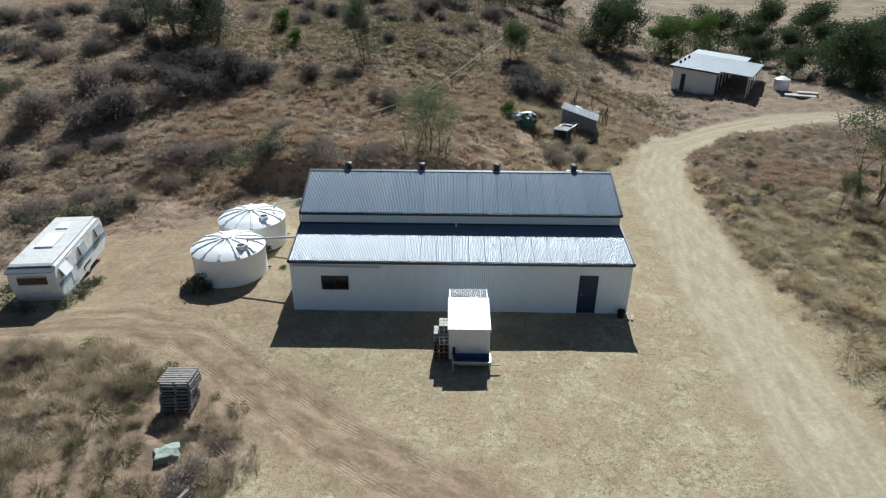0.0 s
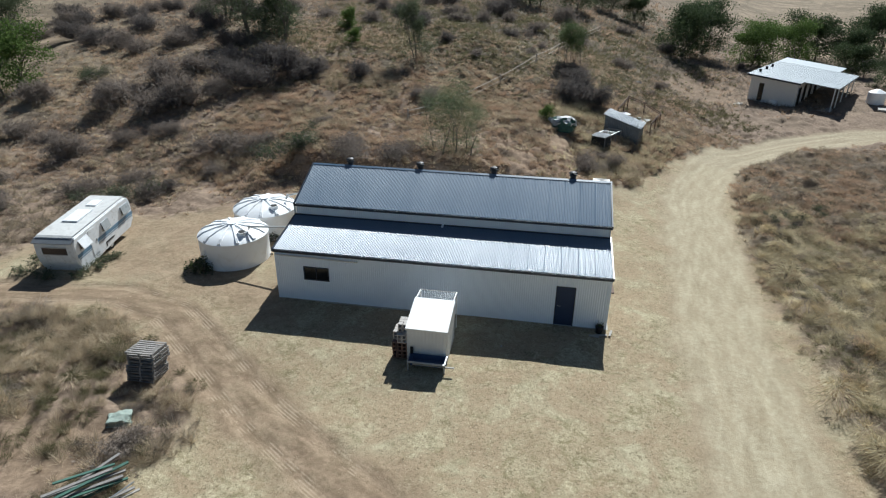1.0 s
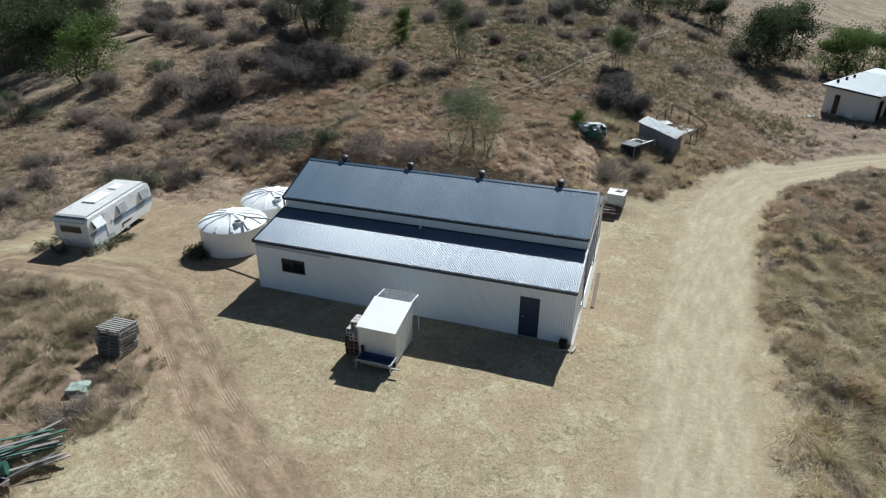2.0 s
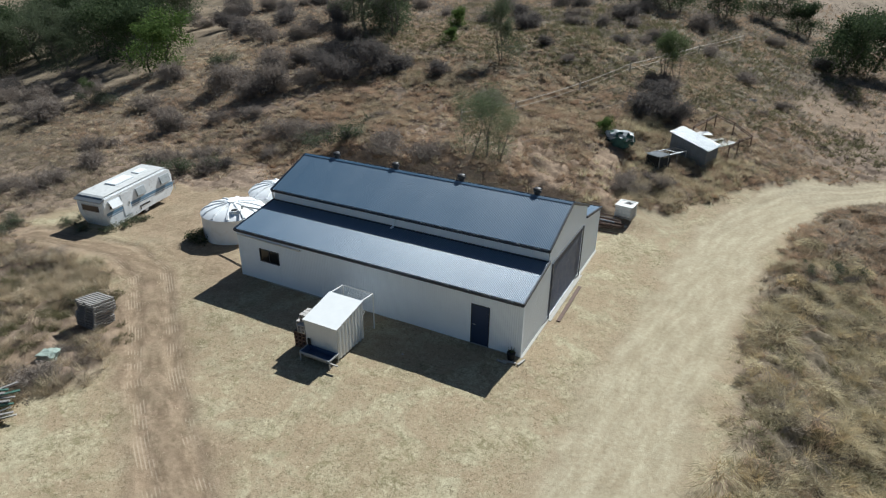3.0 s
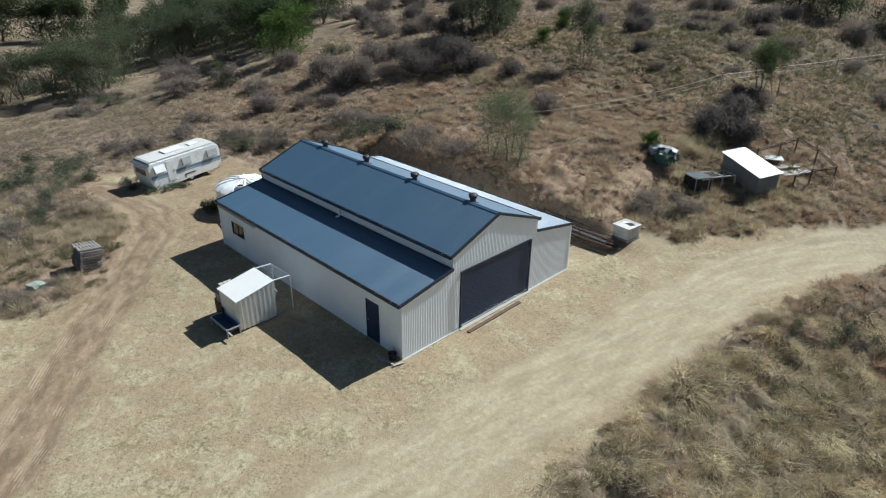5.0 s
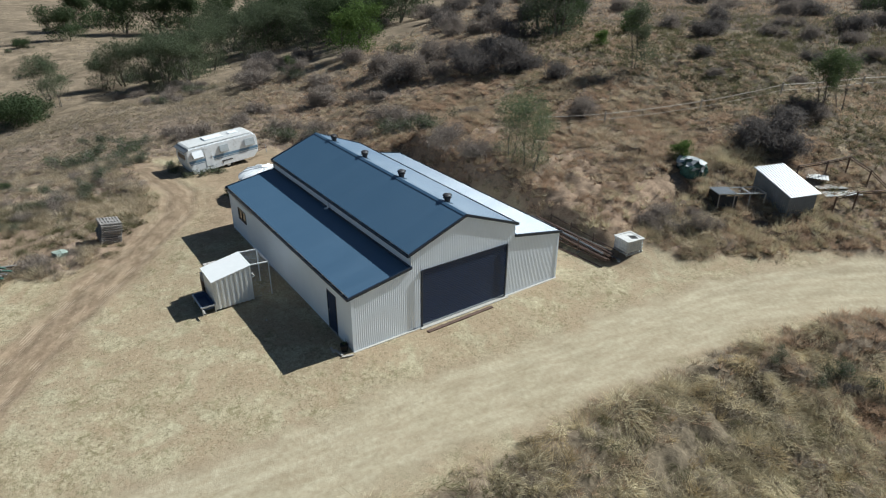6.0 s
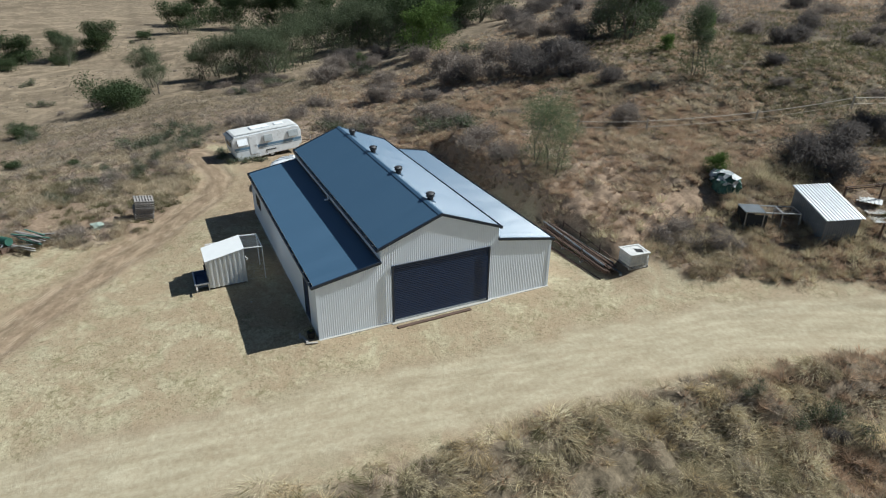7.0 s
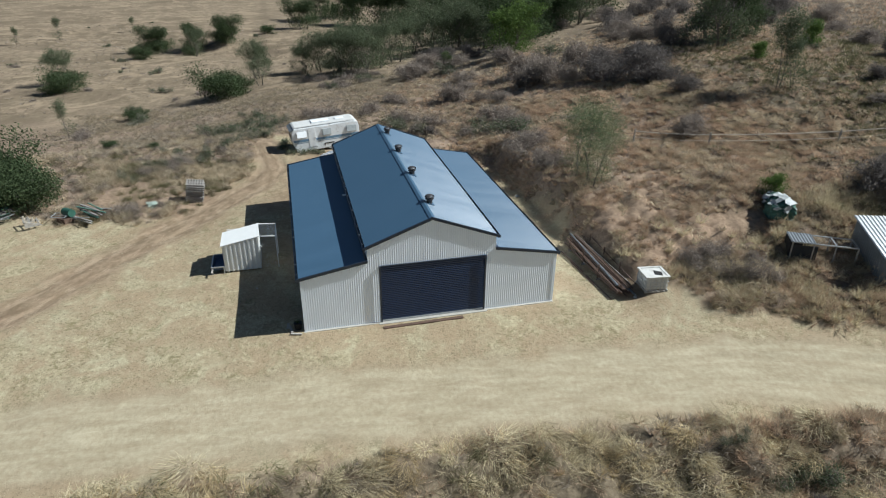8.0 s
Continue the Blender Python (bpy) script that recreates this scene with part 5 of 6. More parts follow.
def leaf_mesh(rng, centres, n, size, cloud, flat_z=0.75, long=1.6):
    """n small leaves scattered in clumps about the centres."""
    c = np.asarray(centres)[rng.integers(0, len(centres), n)]
    p = rng.normal(0, 1, (n, 3))
    p *= (1.75 * rng.uniform(0.05, 1, (n, 1)) ** 0.4 / np.linalg.norm(p, axis=1)[:, None])
    p = c + p * cloud * np.array([1, 1, flat_z])
    w = rng.normal(0, 1, (n, 3))
    w /= np.linalg.norm(w, axis=1)[:, None]
    s = np.cross(w, rng.normal(0, 1, (n, 3)))
    s /= np.linalg.norm(s, axis=1)[:, None]
    z = size * rng.uniform(0.6, 1.4, (n, 1))
    v = np.stack([p - w * z * long / 2, p + s * z * 0.5, p + w * z * long / 2, p - s * z * 0.5], 1).reshape(-1, 3)
    k = np.arange(n)[:, None] * 4
    return v, k + np.arange(4)[None]


def tree_kind(seed, height, width, spread, split, leaves, size, cloud, material, label, category="tree", stems=1, first=0.3, thin=0.02, droop=0.0, bark=None, group="trees on the dry hills", skirt=0):
    """A tree of a given height and crown width, grown from its limbs."""
    rng = np.random.default_rng(seed)
    pieces, tips = limbs(rng, height, spread, split, droop, first, thin, stems)
    t = thing("tree" if category == "tree" else "shrub", 0, 0, -900, 0, label, category, group)
    fit = (height - cloud) / max(p[2] for p, level in tips)
    side = (width / 2 - cloud) / np.percentile([math.hypot(p[0], p[1]) for p, level in tips], 92)
    fit = np.array([side, side, fit])
    pieces = [(a * fit, b * fit, ra, rb) for a, b, ra, rb in pieces]
    tips = [(p * fit, level) for p, level in tips]
    v, f = limb_mesh(pieces, 4)
    raw("trunk", v, f, bark or BARK, t)
    ends = [p for p, level in tips if level >= max(1, split - 1) and p[2] > height * (0.12 if skirt else 0.3)]
    clumps = [ends[i] for i in rng.permutation(len(ends))[:max(9, int(len(ends) * 0.45))]]
    for i in range(int(skirt * len(clumps))):
        a, r = rng.uniform(0, math.tau), width * 0.5 * rng.uniform(0.2, 0.8)
        clumps.append(np.array([r * math.cos(a), r * math.sin(a), height * rng.uniform(0.08, 0.4)]))
    v, f = leaf_mesh(rng, clumps, leaves, size, cloud)
    v[:, 2] = np.maximum(v[:, 2], 0.03)
    raw("crown", v, f, material, t)
    return t


def shrub_kind(seed, twigs, leaves, material, label, bark=None, tall=0.7, leaf=0.016, long=5.5, group="shrubs on the dry hillside"):
    """A loose twiggy bush of several merging mounds, about two metres wide, thinning out to its rim."""
    rng = np.random.default_rng(seed)
    t = thing("shrub", 0, 0, -900, 0, label, "shrub", group)
    pieces, ends = [], []
    mounds = [(rng.normal(0, 0.36), rng.normal(0, 0.3), rng.uniform(0.3, 0.52), rng.uniform(0.55, 1.0)) for i in range(6)]
    for i in range(twigs):
        mx, my, wide, top = mounds[i % 6]
        a, r = rng.uniform(0, math.tau), abs(rng.normal(0, 0.55))
        tip = np.array([mx + math.cos(a) * r * wide, my + math.sin(a) * r * wide, tall * top * math.exp(-0.55 * r * r) * rng.uniform(0.45, 1.12)])
        base = np.array([mx * 0.7 + (tip[0] - mx) * 0.35, my * 0.7 + (tip[1] - my) * 0.35, 0]) + rng.normal(0, 0.05, 3) * (1, 1, 0)
        mid = base + (tip - base) * 0.55 + rng.normal(0, 0.05, 3) + (0, 0, 0.06)
        pieces += [(base, mid, 0.007, 0.004), (mid, tip, 0.004, 0.0015)]
        for k in range(3):
            side = mid + (tip - mid) * rng.uniform(0.1, 0.8)
            end = side + rng.normal(0, 0.12, 3)
            end[2] = max(end[2], 0.03)
            pieces.append((side, end, 0.0032, 0.0012))
            ends.append(end)
        ends += [tip, mid]
    v, f = limb_mesh(pieces, 3)
    raw("twig_mass", v, f, bark or TWIG, t)
    v, f = leaf_mesh(rng, ends, leaves, leaf, 0.07, long=long)
    v[:, 2] = np.maximum(v[:, 2], 0.02)
    raw("foliage", v, f, material, t)
    return t


def plant(kind, spots, seed, sink=0.05, grow=1.0):
    rng = random.Random(seed)
    for x, y, s in spots:
        s *= grow
        copy_thing(kind, pose(x, y, lie(x, y) - sink, rng.uniform(-4, 4), rng.uniform(-4, 4), rng.uniform(0, 360)) @ Matrix.Diagonal((s * rng.uniform(0.9, 1.12), s * rng.uniform(0.9, 1.12), s * rng.uniform(0.88, 1.1), 1)))


def away(*kinds):
    for t in kinds:
        for o in (*t.children, t):
            bpy.data.objects.remove(o)


MID_GREEN = leafy("mid_green_leaves", (0.060, 0.088, 0.036), (0.165, 0.205, 0.095))
SAPLING = leafy("young_gum_leaves", (0.105, 0.130, 0.070), (0.235, 0.265, 0.150))
DUSK = leafy("dark_dead_leaves", (0.128, 0.112, 0.103), (0.225, 0.198, 0.180), 0.95)
grey_a = shrub_kind(1, 190, 2500, GREY_LEAF, "round grey-brown leafless bush on dry grass", tall=0.58)
grey_b = shrub_kind(2, 190, 2400, GREY_LEAF, "low spreading grey-brown bush on dry grass", tall=0.46)
olive_s = shrub_kind(3, 150, 2900, OLIVE, "dull olive-green bush on dry grass", tall=0.6, leaf=0.024, long=2.4)
dark_s = shrub_kind(4, 200, 2900, DUSK, "dense dark purplish-grey bush", bark=plain("dark_twigs", (0.115, 0.10, 0.092), 0.9, vary=0.3), tall=0.8)
plant(grey_a, [(-26, 32.2, 3.4), (-27.8, 26.6, 3.3), (-20.2, 26.2, 2.9), (-30.4, 42.4, 2.6), (-26.2, 17.8, 2.6), (-43.6, 17.2, 3.2), (2.1, 28.2, 1.8), (-23.4, 25.4, 2.6), (13.3, 70.5, 2.7), (-45.2, 47.4, 2.3), (-31.4, 46, 2.8),
               (-38.6, 44.6, 2.9), (-23.2, 33.6, 2.6), (-15.0, 11.6, 1.6), (-52, 21, 3.0), (14.8, 39, 1.4), (-17.6, 27.6, 2.0), (-36.2, 27.5, 2.6), (0.6, 29.4, 1.2), (-54, 55, 2.8), (-40, 68, 2.8), (-24, 62, 2.4), (-12, 66, 2.2), (-35, 58, 2.8), (-6, 72, 2.4), (3, 60, 1.8), (-10.5, 55, 2.2)], 1, grow=1.28)
plant(grey_b, [(-35.5, 42.4, 2.4), (-46.4, 18.4, 2.7), (-1.6, 17.9, 2.2), (1.3, 17.7, 2.1), (-9.6, 19.4, 2.3), (-12.3, 19.0, 2.2), (20.5, 55.6, 1.8), (24.2, 49.7, 1.1), (5.2, 71.8, 2.4), (-36.8, -22.4, 1.9), (-12.5, 15.8, 1.6), (-29.4, 29.6, 2.4),
               (-72, 49.4, 3.5), (-22.9, 4.4, 2.0), (-62, 24, 2.8), (-34, 21.5, 2.4), (-18.5, 21.0, 1.7), (-20, 11, 1.9), (-24.5, 9, 2.0), (-29, 12, 2.1), (-26, 2.5, 1.7), (-10, -8.6, 1.3), (15.6, 21.2, 1.7), (16.7, 20.9, 1.5), (14.9, 20.0, 1.2),
               (17.4, 22.2, 1.2), (16.4, 23.0, 1.0), (-0.9, -10.6, 1.4), (-2.2, -8.6, 0.8)], 2, grow=1.28)
plant(grey_b, [(-52, 8, 1.9), (-60, 12, 2.2), (-66, -12, 1.5), (-17.4, 13.6, 1.6), (-5.4, 22.6, 1.2), (22.8, 44.4, 0.9), (-46, 24.6, 2.4), (-57, 26, 2.4), (-58, 44, 2.6), (-50, 60, 2.8), (-18, 58, 2.4), (-2, 64, 2.0), (9, 58, 1.6), (16, 62, 1.8), (-30, 70, 2.6), (-16, 74, 2.6), (-30, 20.6, 1.9), (-22.6, 20.4, 1.7), (22, 76, 1.8), (9.4, 59.6, 1.8), (5.6, 62.6, 1.9), (-0.5, 58.6, 1.7), (11, 50, 1.2), (6, 78, 2.4), (-8, 79, 2.4)], 2, grow=1.28)
plant(olive_s, [(-6.2, 18.0, 2.4), (-16.2, 10.2, 1.8), (-21, -2.4, 1.9), (-46.4, -18.4, 1.8), (-15.8, -11.3, 0.6), (-24.6, -16.6, 0.7), (28.2, 17.0, 1.1), (27.9, 16.0, 0.9), (-40.5, 21.2, 1.7), (-20.9, -5.2, 1.9), (32.2, 20.5, 1.1), (-12.2, 49.9, 1.2),
                (-30.5, -3, 1.4), (-74, -20, 1.3), (-95, -24, 1.6), (-60, -22, 1.0), (26.8, 14.2, 0.5), (-34.5, 33, 1.8), (-52.4, 12.4, 1.6)], 3, grow=1.2)
plant(dark_s, [(-14.2, 30.4, 2.7), (-11.4, 31.6, 2.2), (-17.0, 32.0, 2.6), (-13.4, 33.8, 2.7), (-16.4, 36.0, 2.6), (-19.6, 35.4, 2.2), (-10.0, 34.2, 1.7), (-6.0, 33.2, 1.7), (13.8, 32.3, 2.4), (15.3, 32.4, 2.0), (14.4, 34.0, 1.8), (-21.8, 26.8, 2.2), (-14.6, 11.9, 1.2),
               (-43, 45, 2.8), (-5.1, 54.6, 2.1), (-22, 42.5, 2.4), (-29, 50, 2.6), (15.2, 20.4, 1.1), (-81, 8, 2.0), (-78, 12, 2.0), (58, 60, 2.0), (61.5, 58, 2.0), (28.5, 73, 2.2)], 8, grow=1.28)
plant(dark_s, [(-54, 29, 2.2), (28.9, 15.9, 0.55), (-26.4, 57, 2.6), (-33, 64, 2.6), (-9, 62, 2.0), (-39, 50.6, 2.6), (-48, 50, 2.6), (-66, 27, 2.2), (-73, 27.6, 2.4), (3.2, 65.4, 2.3), (-3.8, 52.6, 2.0), (-4.7, 74.6, 2.6), (-13.7, 84.2, 3.0), (-3.0, 85.6, 3.0), (13.6, 36.4, 1.7), (14.2, 39.4, 1.5), (-22, 78, 2.8)], 8, grow=1.28)

gum = tree_kind(11, 9.0, 8.0, 0.6, 4, 11000, 0.104, 0.5, OLIVE, "grey-green eucalypt with an open crown", stems=2, first=0.22, skirt=0.35)
gum_b = tree_kind(12, 10.0, 8.5, 0.55, 4, 11500, 0.104, 0.52, OLIVE, "tall grey-green eucalypt among dry grass", stems=3, first=0.22, skirt=0.35)
green = tree_kind(13, 8.0, 9.4, 0.8, 4, 11000, 0.14, 0.55, LEAF, "dense dark green tree", first=0.16, stems=3, skirt=0.4)
bright = tree_kind(14, 8.0, 8.2, 0.8, 4, 9500, 0.13, 0.55, BRIGHT, "bright green leafy tree", first=0.16, stems=3, skirt=0.4)
spare = tree_kind(15, 6.0, 3.2, 0.5, 3, 4400, 0.06, 0.34, OLIVE, "slender sparse young gum", stems=2, first=0.28, thin=0.009, skirt=0.2)
trio = tree_kind(16, 5.5, 3.0, 0.35, 3, 3200, 0.05, 0.42, SAPLING, "slender gum sapling in a clump on the bank", stems=1, first=0.42, thin=0.012, group="gum saplings on the bank", skirt=0.3)
bare = tree_kind(17, 6.0, 5.4, 0.8, 4, 5600, 0.065, 0.32, OLIVE, "sparse leaning tree with few leaves", stems=3, first=0.18, thin=0.013)
low_green = tree_kind(18, 3.5, 5.6, 1.2, 4, 11000, 0.085, 0.34, LEAF, "dense low dark green bush", stems=5, first=0.17, category="shrub", skirt=0.4)
sapling = tree_kind(19, 4.4, 2.6, 0.42, 3, 4200, 0.05, 0.28, MID_GREEN, "green sapling on the dry slope", stems=2, first=0.28, thin=0.012)
clump = tree_kind(20, 2.0, 1.9, 0.8, 3, 3600, 0.06, 0.2, BRIGHT, "yellow-green leafy bush on the dry hill", stems=4, first=0.2, category="shrub", skirt=0.4)

plant(gum, [(-65, 10, 0.82), (-77.5, 7.2, 0.8), (-75.5, -3.8, 0.68), (-76.6, 3.3, 0.62), (-122, -20, 0.66), (-87, -38, 0.72), (-18.8, 44.4, 0.95), (-86, 34.4, 1.0), (-70.5, 16, 0.85), (-91, 26, 0.9), (-66.4, 33.4, 0.8), (-30, 53, 0.8), (-64, 38, 0.9), (-88, 48, 1.0)], 11, grow=1.14)
plant(gum_b, [(-67.6, 13.0, 0.9), (-62.6, 13.6, 0.75), (-71.5, 9.4, 0.82), (-82.7, 41.4, 1.0), (-90, 38, 1.05), (-98, 46, 1.1), (-110, 45, 1.1), (-77.5, 20.7, 0.85), (-22.4, 46.8, 0.85), (-75, 40, 0.95), (-102, 32, 1.1), (-57, 47, 0.8), (-83, 30, 0.95), (-77, 52, 1.0)], 12, grow=1.14)
plant(green, [(-50.4, 34.4, 1.0), (-56, 39, 1.0), (-163, 7.9, 1.2), (-125.4, -27.6, 0.8), (-139, -14.6, 0.9), (-79, 46, 1.2), (-94, 42, 1.2), (-118, 50, 1.3), (-183, 14, 1.6), (-171, 23, 1.5), (-161, 33, 1.6), (-153, 38, 1.4), (-106, 39, 1.1), (-138, -21.6, 0.85), (-62, 44, 1.0), (-70, 48, 1.1), (-106, 58, 1.3), (-68, 56, 1.1), (-20.5, 48.5, 0.6), (-192, 22, 1.5), (-145, 45, 1.4), (-84, 56, 1.1)], 13, grow=1.1)
plant(green, [(30.3, 74, 0.95), (33.4, 78.5, 1.0), (64.5, 94, 1.0), (72, 93, 1.0), (61.5, 63, 0.95), (53.6, 88, 0.9), (67, 80, 0.8), (60.4, 56.4, 0.72), (62.5, 81, 0.6), (67, 66, 0.95), (70, 60, 0.85), (75, 67, 0.95), (55.6, 75, 0.6), (74.5, 79, 0.85), (81, 74, 0.95), (67, 53, 0.7), (85, 90, 1.1), (96, 92, 1.1), (58, 84, 0.7), (56, 66, 0.55), (74, 54, 0.8), (80, 58, 0.9), (88, 66, 1.0), (25.7, 88, 0.6), (20, 90, 0.7), (9, 77, 0.75), (15, 80, 0.75), (3, 78, 0.8)], 23, grow=1.14)
plant(bright, [(44.4, 80.2, 0.95), (-41.6, 29.6, 0.85), (49.2, 83, 0.8), (66, 70, 0.6), (40.4, 77, 0.8)], 14, grow=1.1)
plant(spare, [(-1.1, 37.6, 1.12), (-0.6, 38.6, 0.7), (-40.2, -25, 0.7), (-79, -37.6, 0.5), (-145, -65, 0.68), (-153.5, -57.3, 0.9), (-168, -41, 0.66), (-115, -48, 0.5)], 15, grow=1.14)
plant(trio, [(4.2, 18.5, 0.85), (5.0, 18.0, 1.0), (5.9, 18.4, 1.02), (7.0, 18.3, 0.85), (5.6, 19.4, 0.92), (6.6, 19.0, 0.7)], 16)
plant(bare, [(38, 17.4, 1.3), (-68.3, -3.6, 0.95), (41.5, 21, 0.8), (-76, 4.5, 0.9)], 17)
plant(sapling, [(34.1, 14.2, 0.85), (13.6, 42.0, 1.1), (14.8, 42.4, 1.05), (14.1, 41.2, 0.85), (-43, 21.4, 0.66)], 27)
plant(clump, [(-9.1, 41.7, 1.0), (-12.4, 50, 1.3), (12.1, 26.8, 0.75)], 30)
small_bush = shrub_kind(5, 70, 900, LEAF, "small dark-leaved bush on bare dirt", tall=1.25, leaf=0.06, long=1.6, group="weeds in the yard")
plant(small_bush, [(-5.5, 1.9, 1.0), (-5.1, 1.75, 0.7), (-3.3, 5.9, 0.8)], 28)
weed = shrub_kind(6, 60, 800, OLIVE, "low green weed beside the caravan", tall=0.7, leaf=0.05, long=1.8, group="weeds in the yard")
plant(weed, [(-11.1, 1.0, 0.7), (-11.0, 1.8, 0.8), (-10.9, 2.6, 0.6), (-14.1, 0.0, 0.9), (-11.2, 0.3, 0.7), (-13.0, -0.4, 0.8), (-14.5, 1.4, 0.9), (-1.6, 4.2, 0.35), (15.35, -0.35, 0.16)], 29)
plant(low_green, [(-3.4, -17.4, 1.0), (-5.6, -18.6, 1.2), (-7.6, -20.8, 1.2), (-59.7, -9.1, 1.45), (-63, -7.4, 1.1), (-127, -29.4, 1.3), (-115, -30.4, 1.0), (-154, -3.3, 0.85), (-141.5, -14, 1.3), (-51, -19.7, 0.7), (-25, -16.9, 0.3), (-16.3, -11.4, 0.24), (-133, -22, 0.9), (-79.6, -36.1, 1.4), (-77.5, -37.5, 0.8)], 18)
plant(olive_s, [(-7.6, -12.0, 1.1), (-9.8, -9.6, 1.2), (-12.0, -6.6, 1.3), (-13.5, -9.0, 1.2), (-15.5, -5.0, 1.4), (-17, -2.2, 1.3)], 42)
plant(grey_b, [(-8.6, -10.6, 1.2), (-11.0, -8.2, 1.3), (-13.6, -5.6, 1.2), (-11.6, -11.4, 1.2), (-16.6, -7.0, 1.3), (-6.0, -13.0, 1.0)], 43)
plant(grey_b, [(-54, 6, 1.9), (-57, 9.5, 2.0), (-60, 6, 1.9), (-52, 11.5, 1.7), (-63, 4, 1.8), (-48, 8, 1.6), (-66, 7, 2.0), (-58, 14, 1.9)], 44)
plant(olive_s, [(-56, 11.5, 1.7), (-61, 9.5, 1.9), (-50.5, 7, 1.5), (-65, 5, 1.7), (-24, -1, 1.5), (-22.5, -6.5, 1.7), (-26, -4, 1.4)], 45)
plant(dark_s, [(44, 72, 1.6), (47.5, 75, 1.7), (52, 70, 1.6), (55, 78, 1.8), (59, 71, 1.7), (62, 68, 1.8), (57, 62, 1.5), (64, 58, 1.6), (66, 74, 1.9), (71, 72, 1.9), (50, 79, 1.8), (39, 73, 1.5), (63, 49, 1.3), (68, 48, 1.4)], 46)
plant(olive_s, [(46, 68.5, 1.2), (54, 66, 1.2), (59, 65, 1.3), (61, 53, 1.1), (41, 70, 1.2), (65, 63, 1.5)], 47)
rng_far = random.Random(77)
plant(olive_s, [(rng_far.uniform(-200, -92), rng_far.uniform(-95, 25), rng_far.uniform(0.7, 1.7)) for i in range(22)], 31)
plant(grey_b, [(rng_far.uniform(-110, -48), rng_far.uniform(-60, 12), rng_far.uniform(0.6, 1.5)) for i in range(16)], 32)
plant(dark_s, [(-36, 57, 2.3), (-44, 57, 2.1), (-31, 61, 2.4), (-42, 63.5, 2.3), (-52, 55, 2.2), (-57, 61, 2.4), (0.5, 46, 1.3), (7.5, 53, 1.4)], 48, grow=1.28)
plant(grey_b, [(-47, 64, 2.5), (-38, 68, 2.5), (-54, 50, 2.2), (-42, 54, 2.1), (-61, 54, 2.4), (4.5, 42, 1.1), (10, 45.5, 1.2)], 49, grow=1.28)
away(clump, sapling, small_bush, weed, dark_s, grey_a, grey_b, olive_s, gum, gum_b, green, bright, spare, trio, bare, low_green)


# ---- grass ----
def lies(x, y):
    """Ground height at many places."""
    i = np.clip(np.searchsorted(gx, x) - 1, 0, cols - 2)
    j = np.clip(np.searchsorted(gy, y) - 1, 0, rows_n - 2)
    u, v = (x - gx[i]) / (gx[i + 1] - gx[i]), (y - gy[j]) / (gy[j + 1] - gy[j])
    return (Z[j, i] * (1 - u) + Z[j, i + 1] * u) * (1 - v) + (Z[j + 1, i] * (1 - u) + Z[j + 1, i + 1] * u) * v


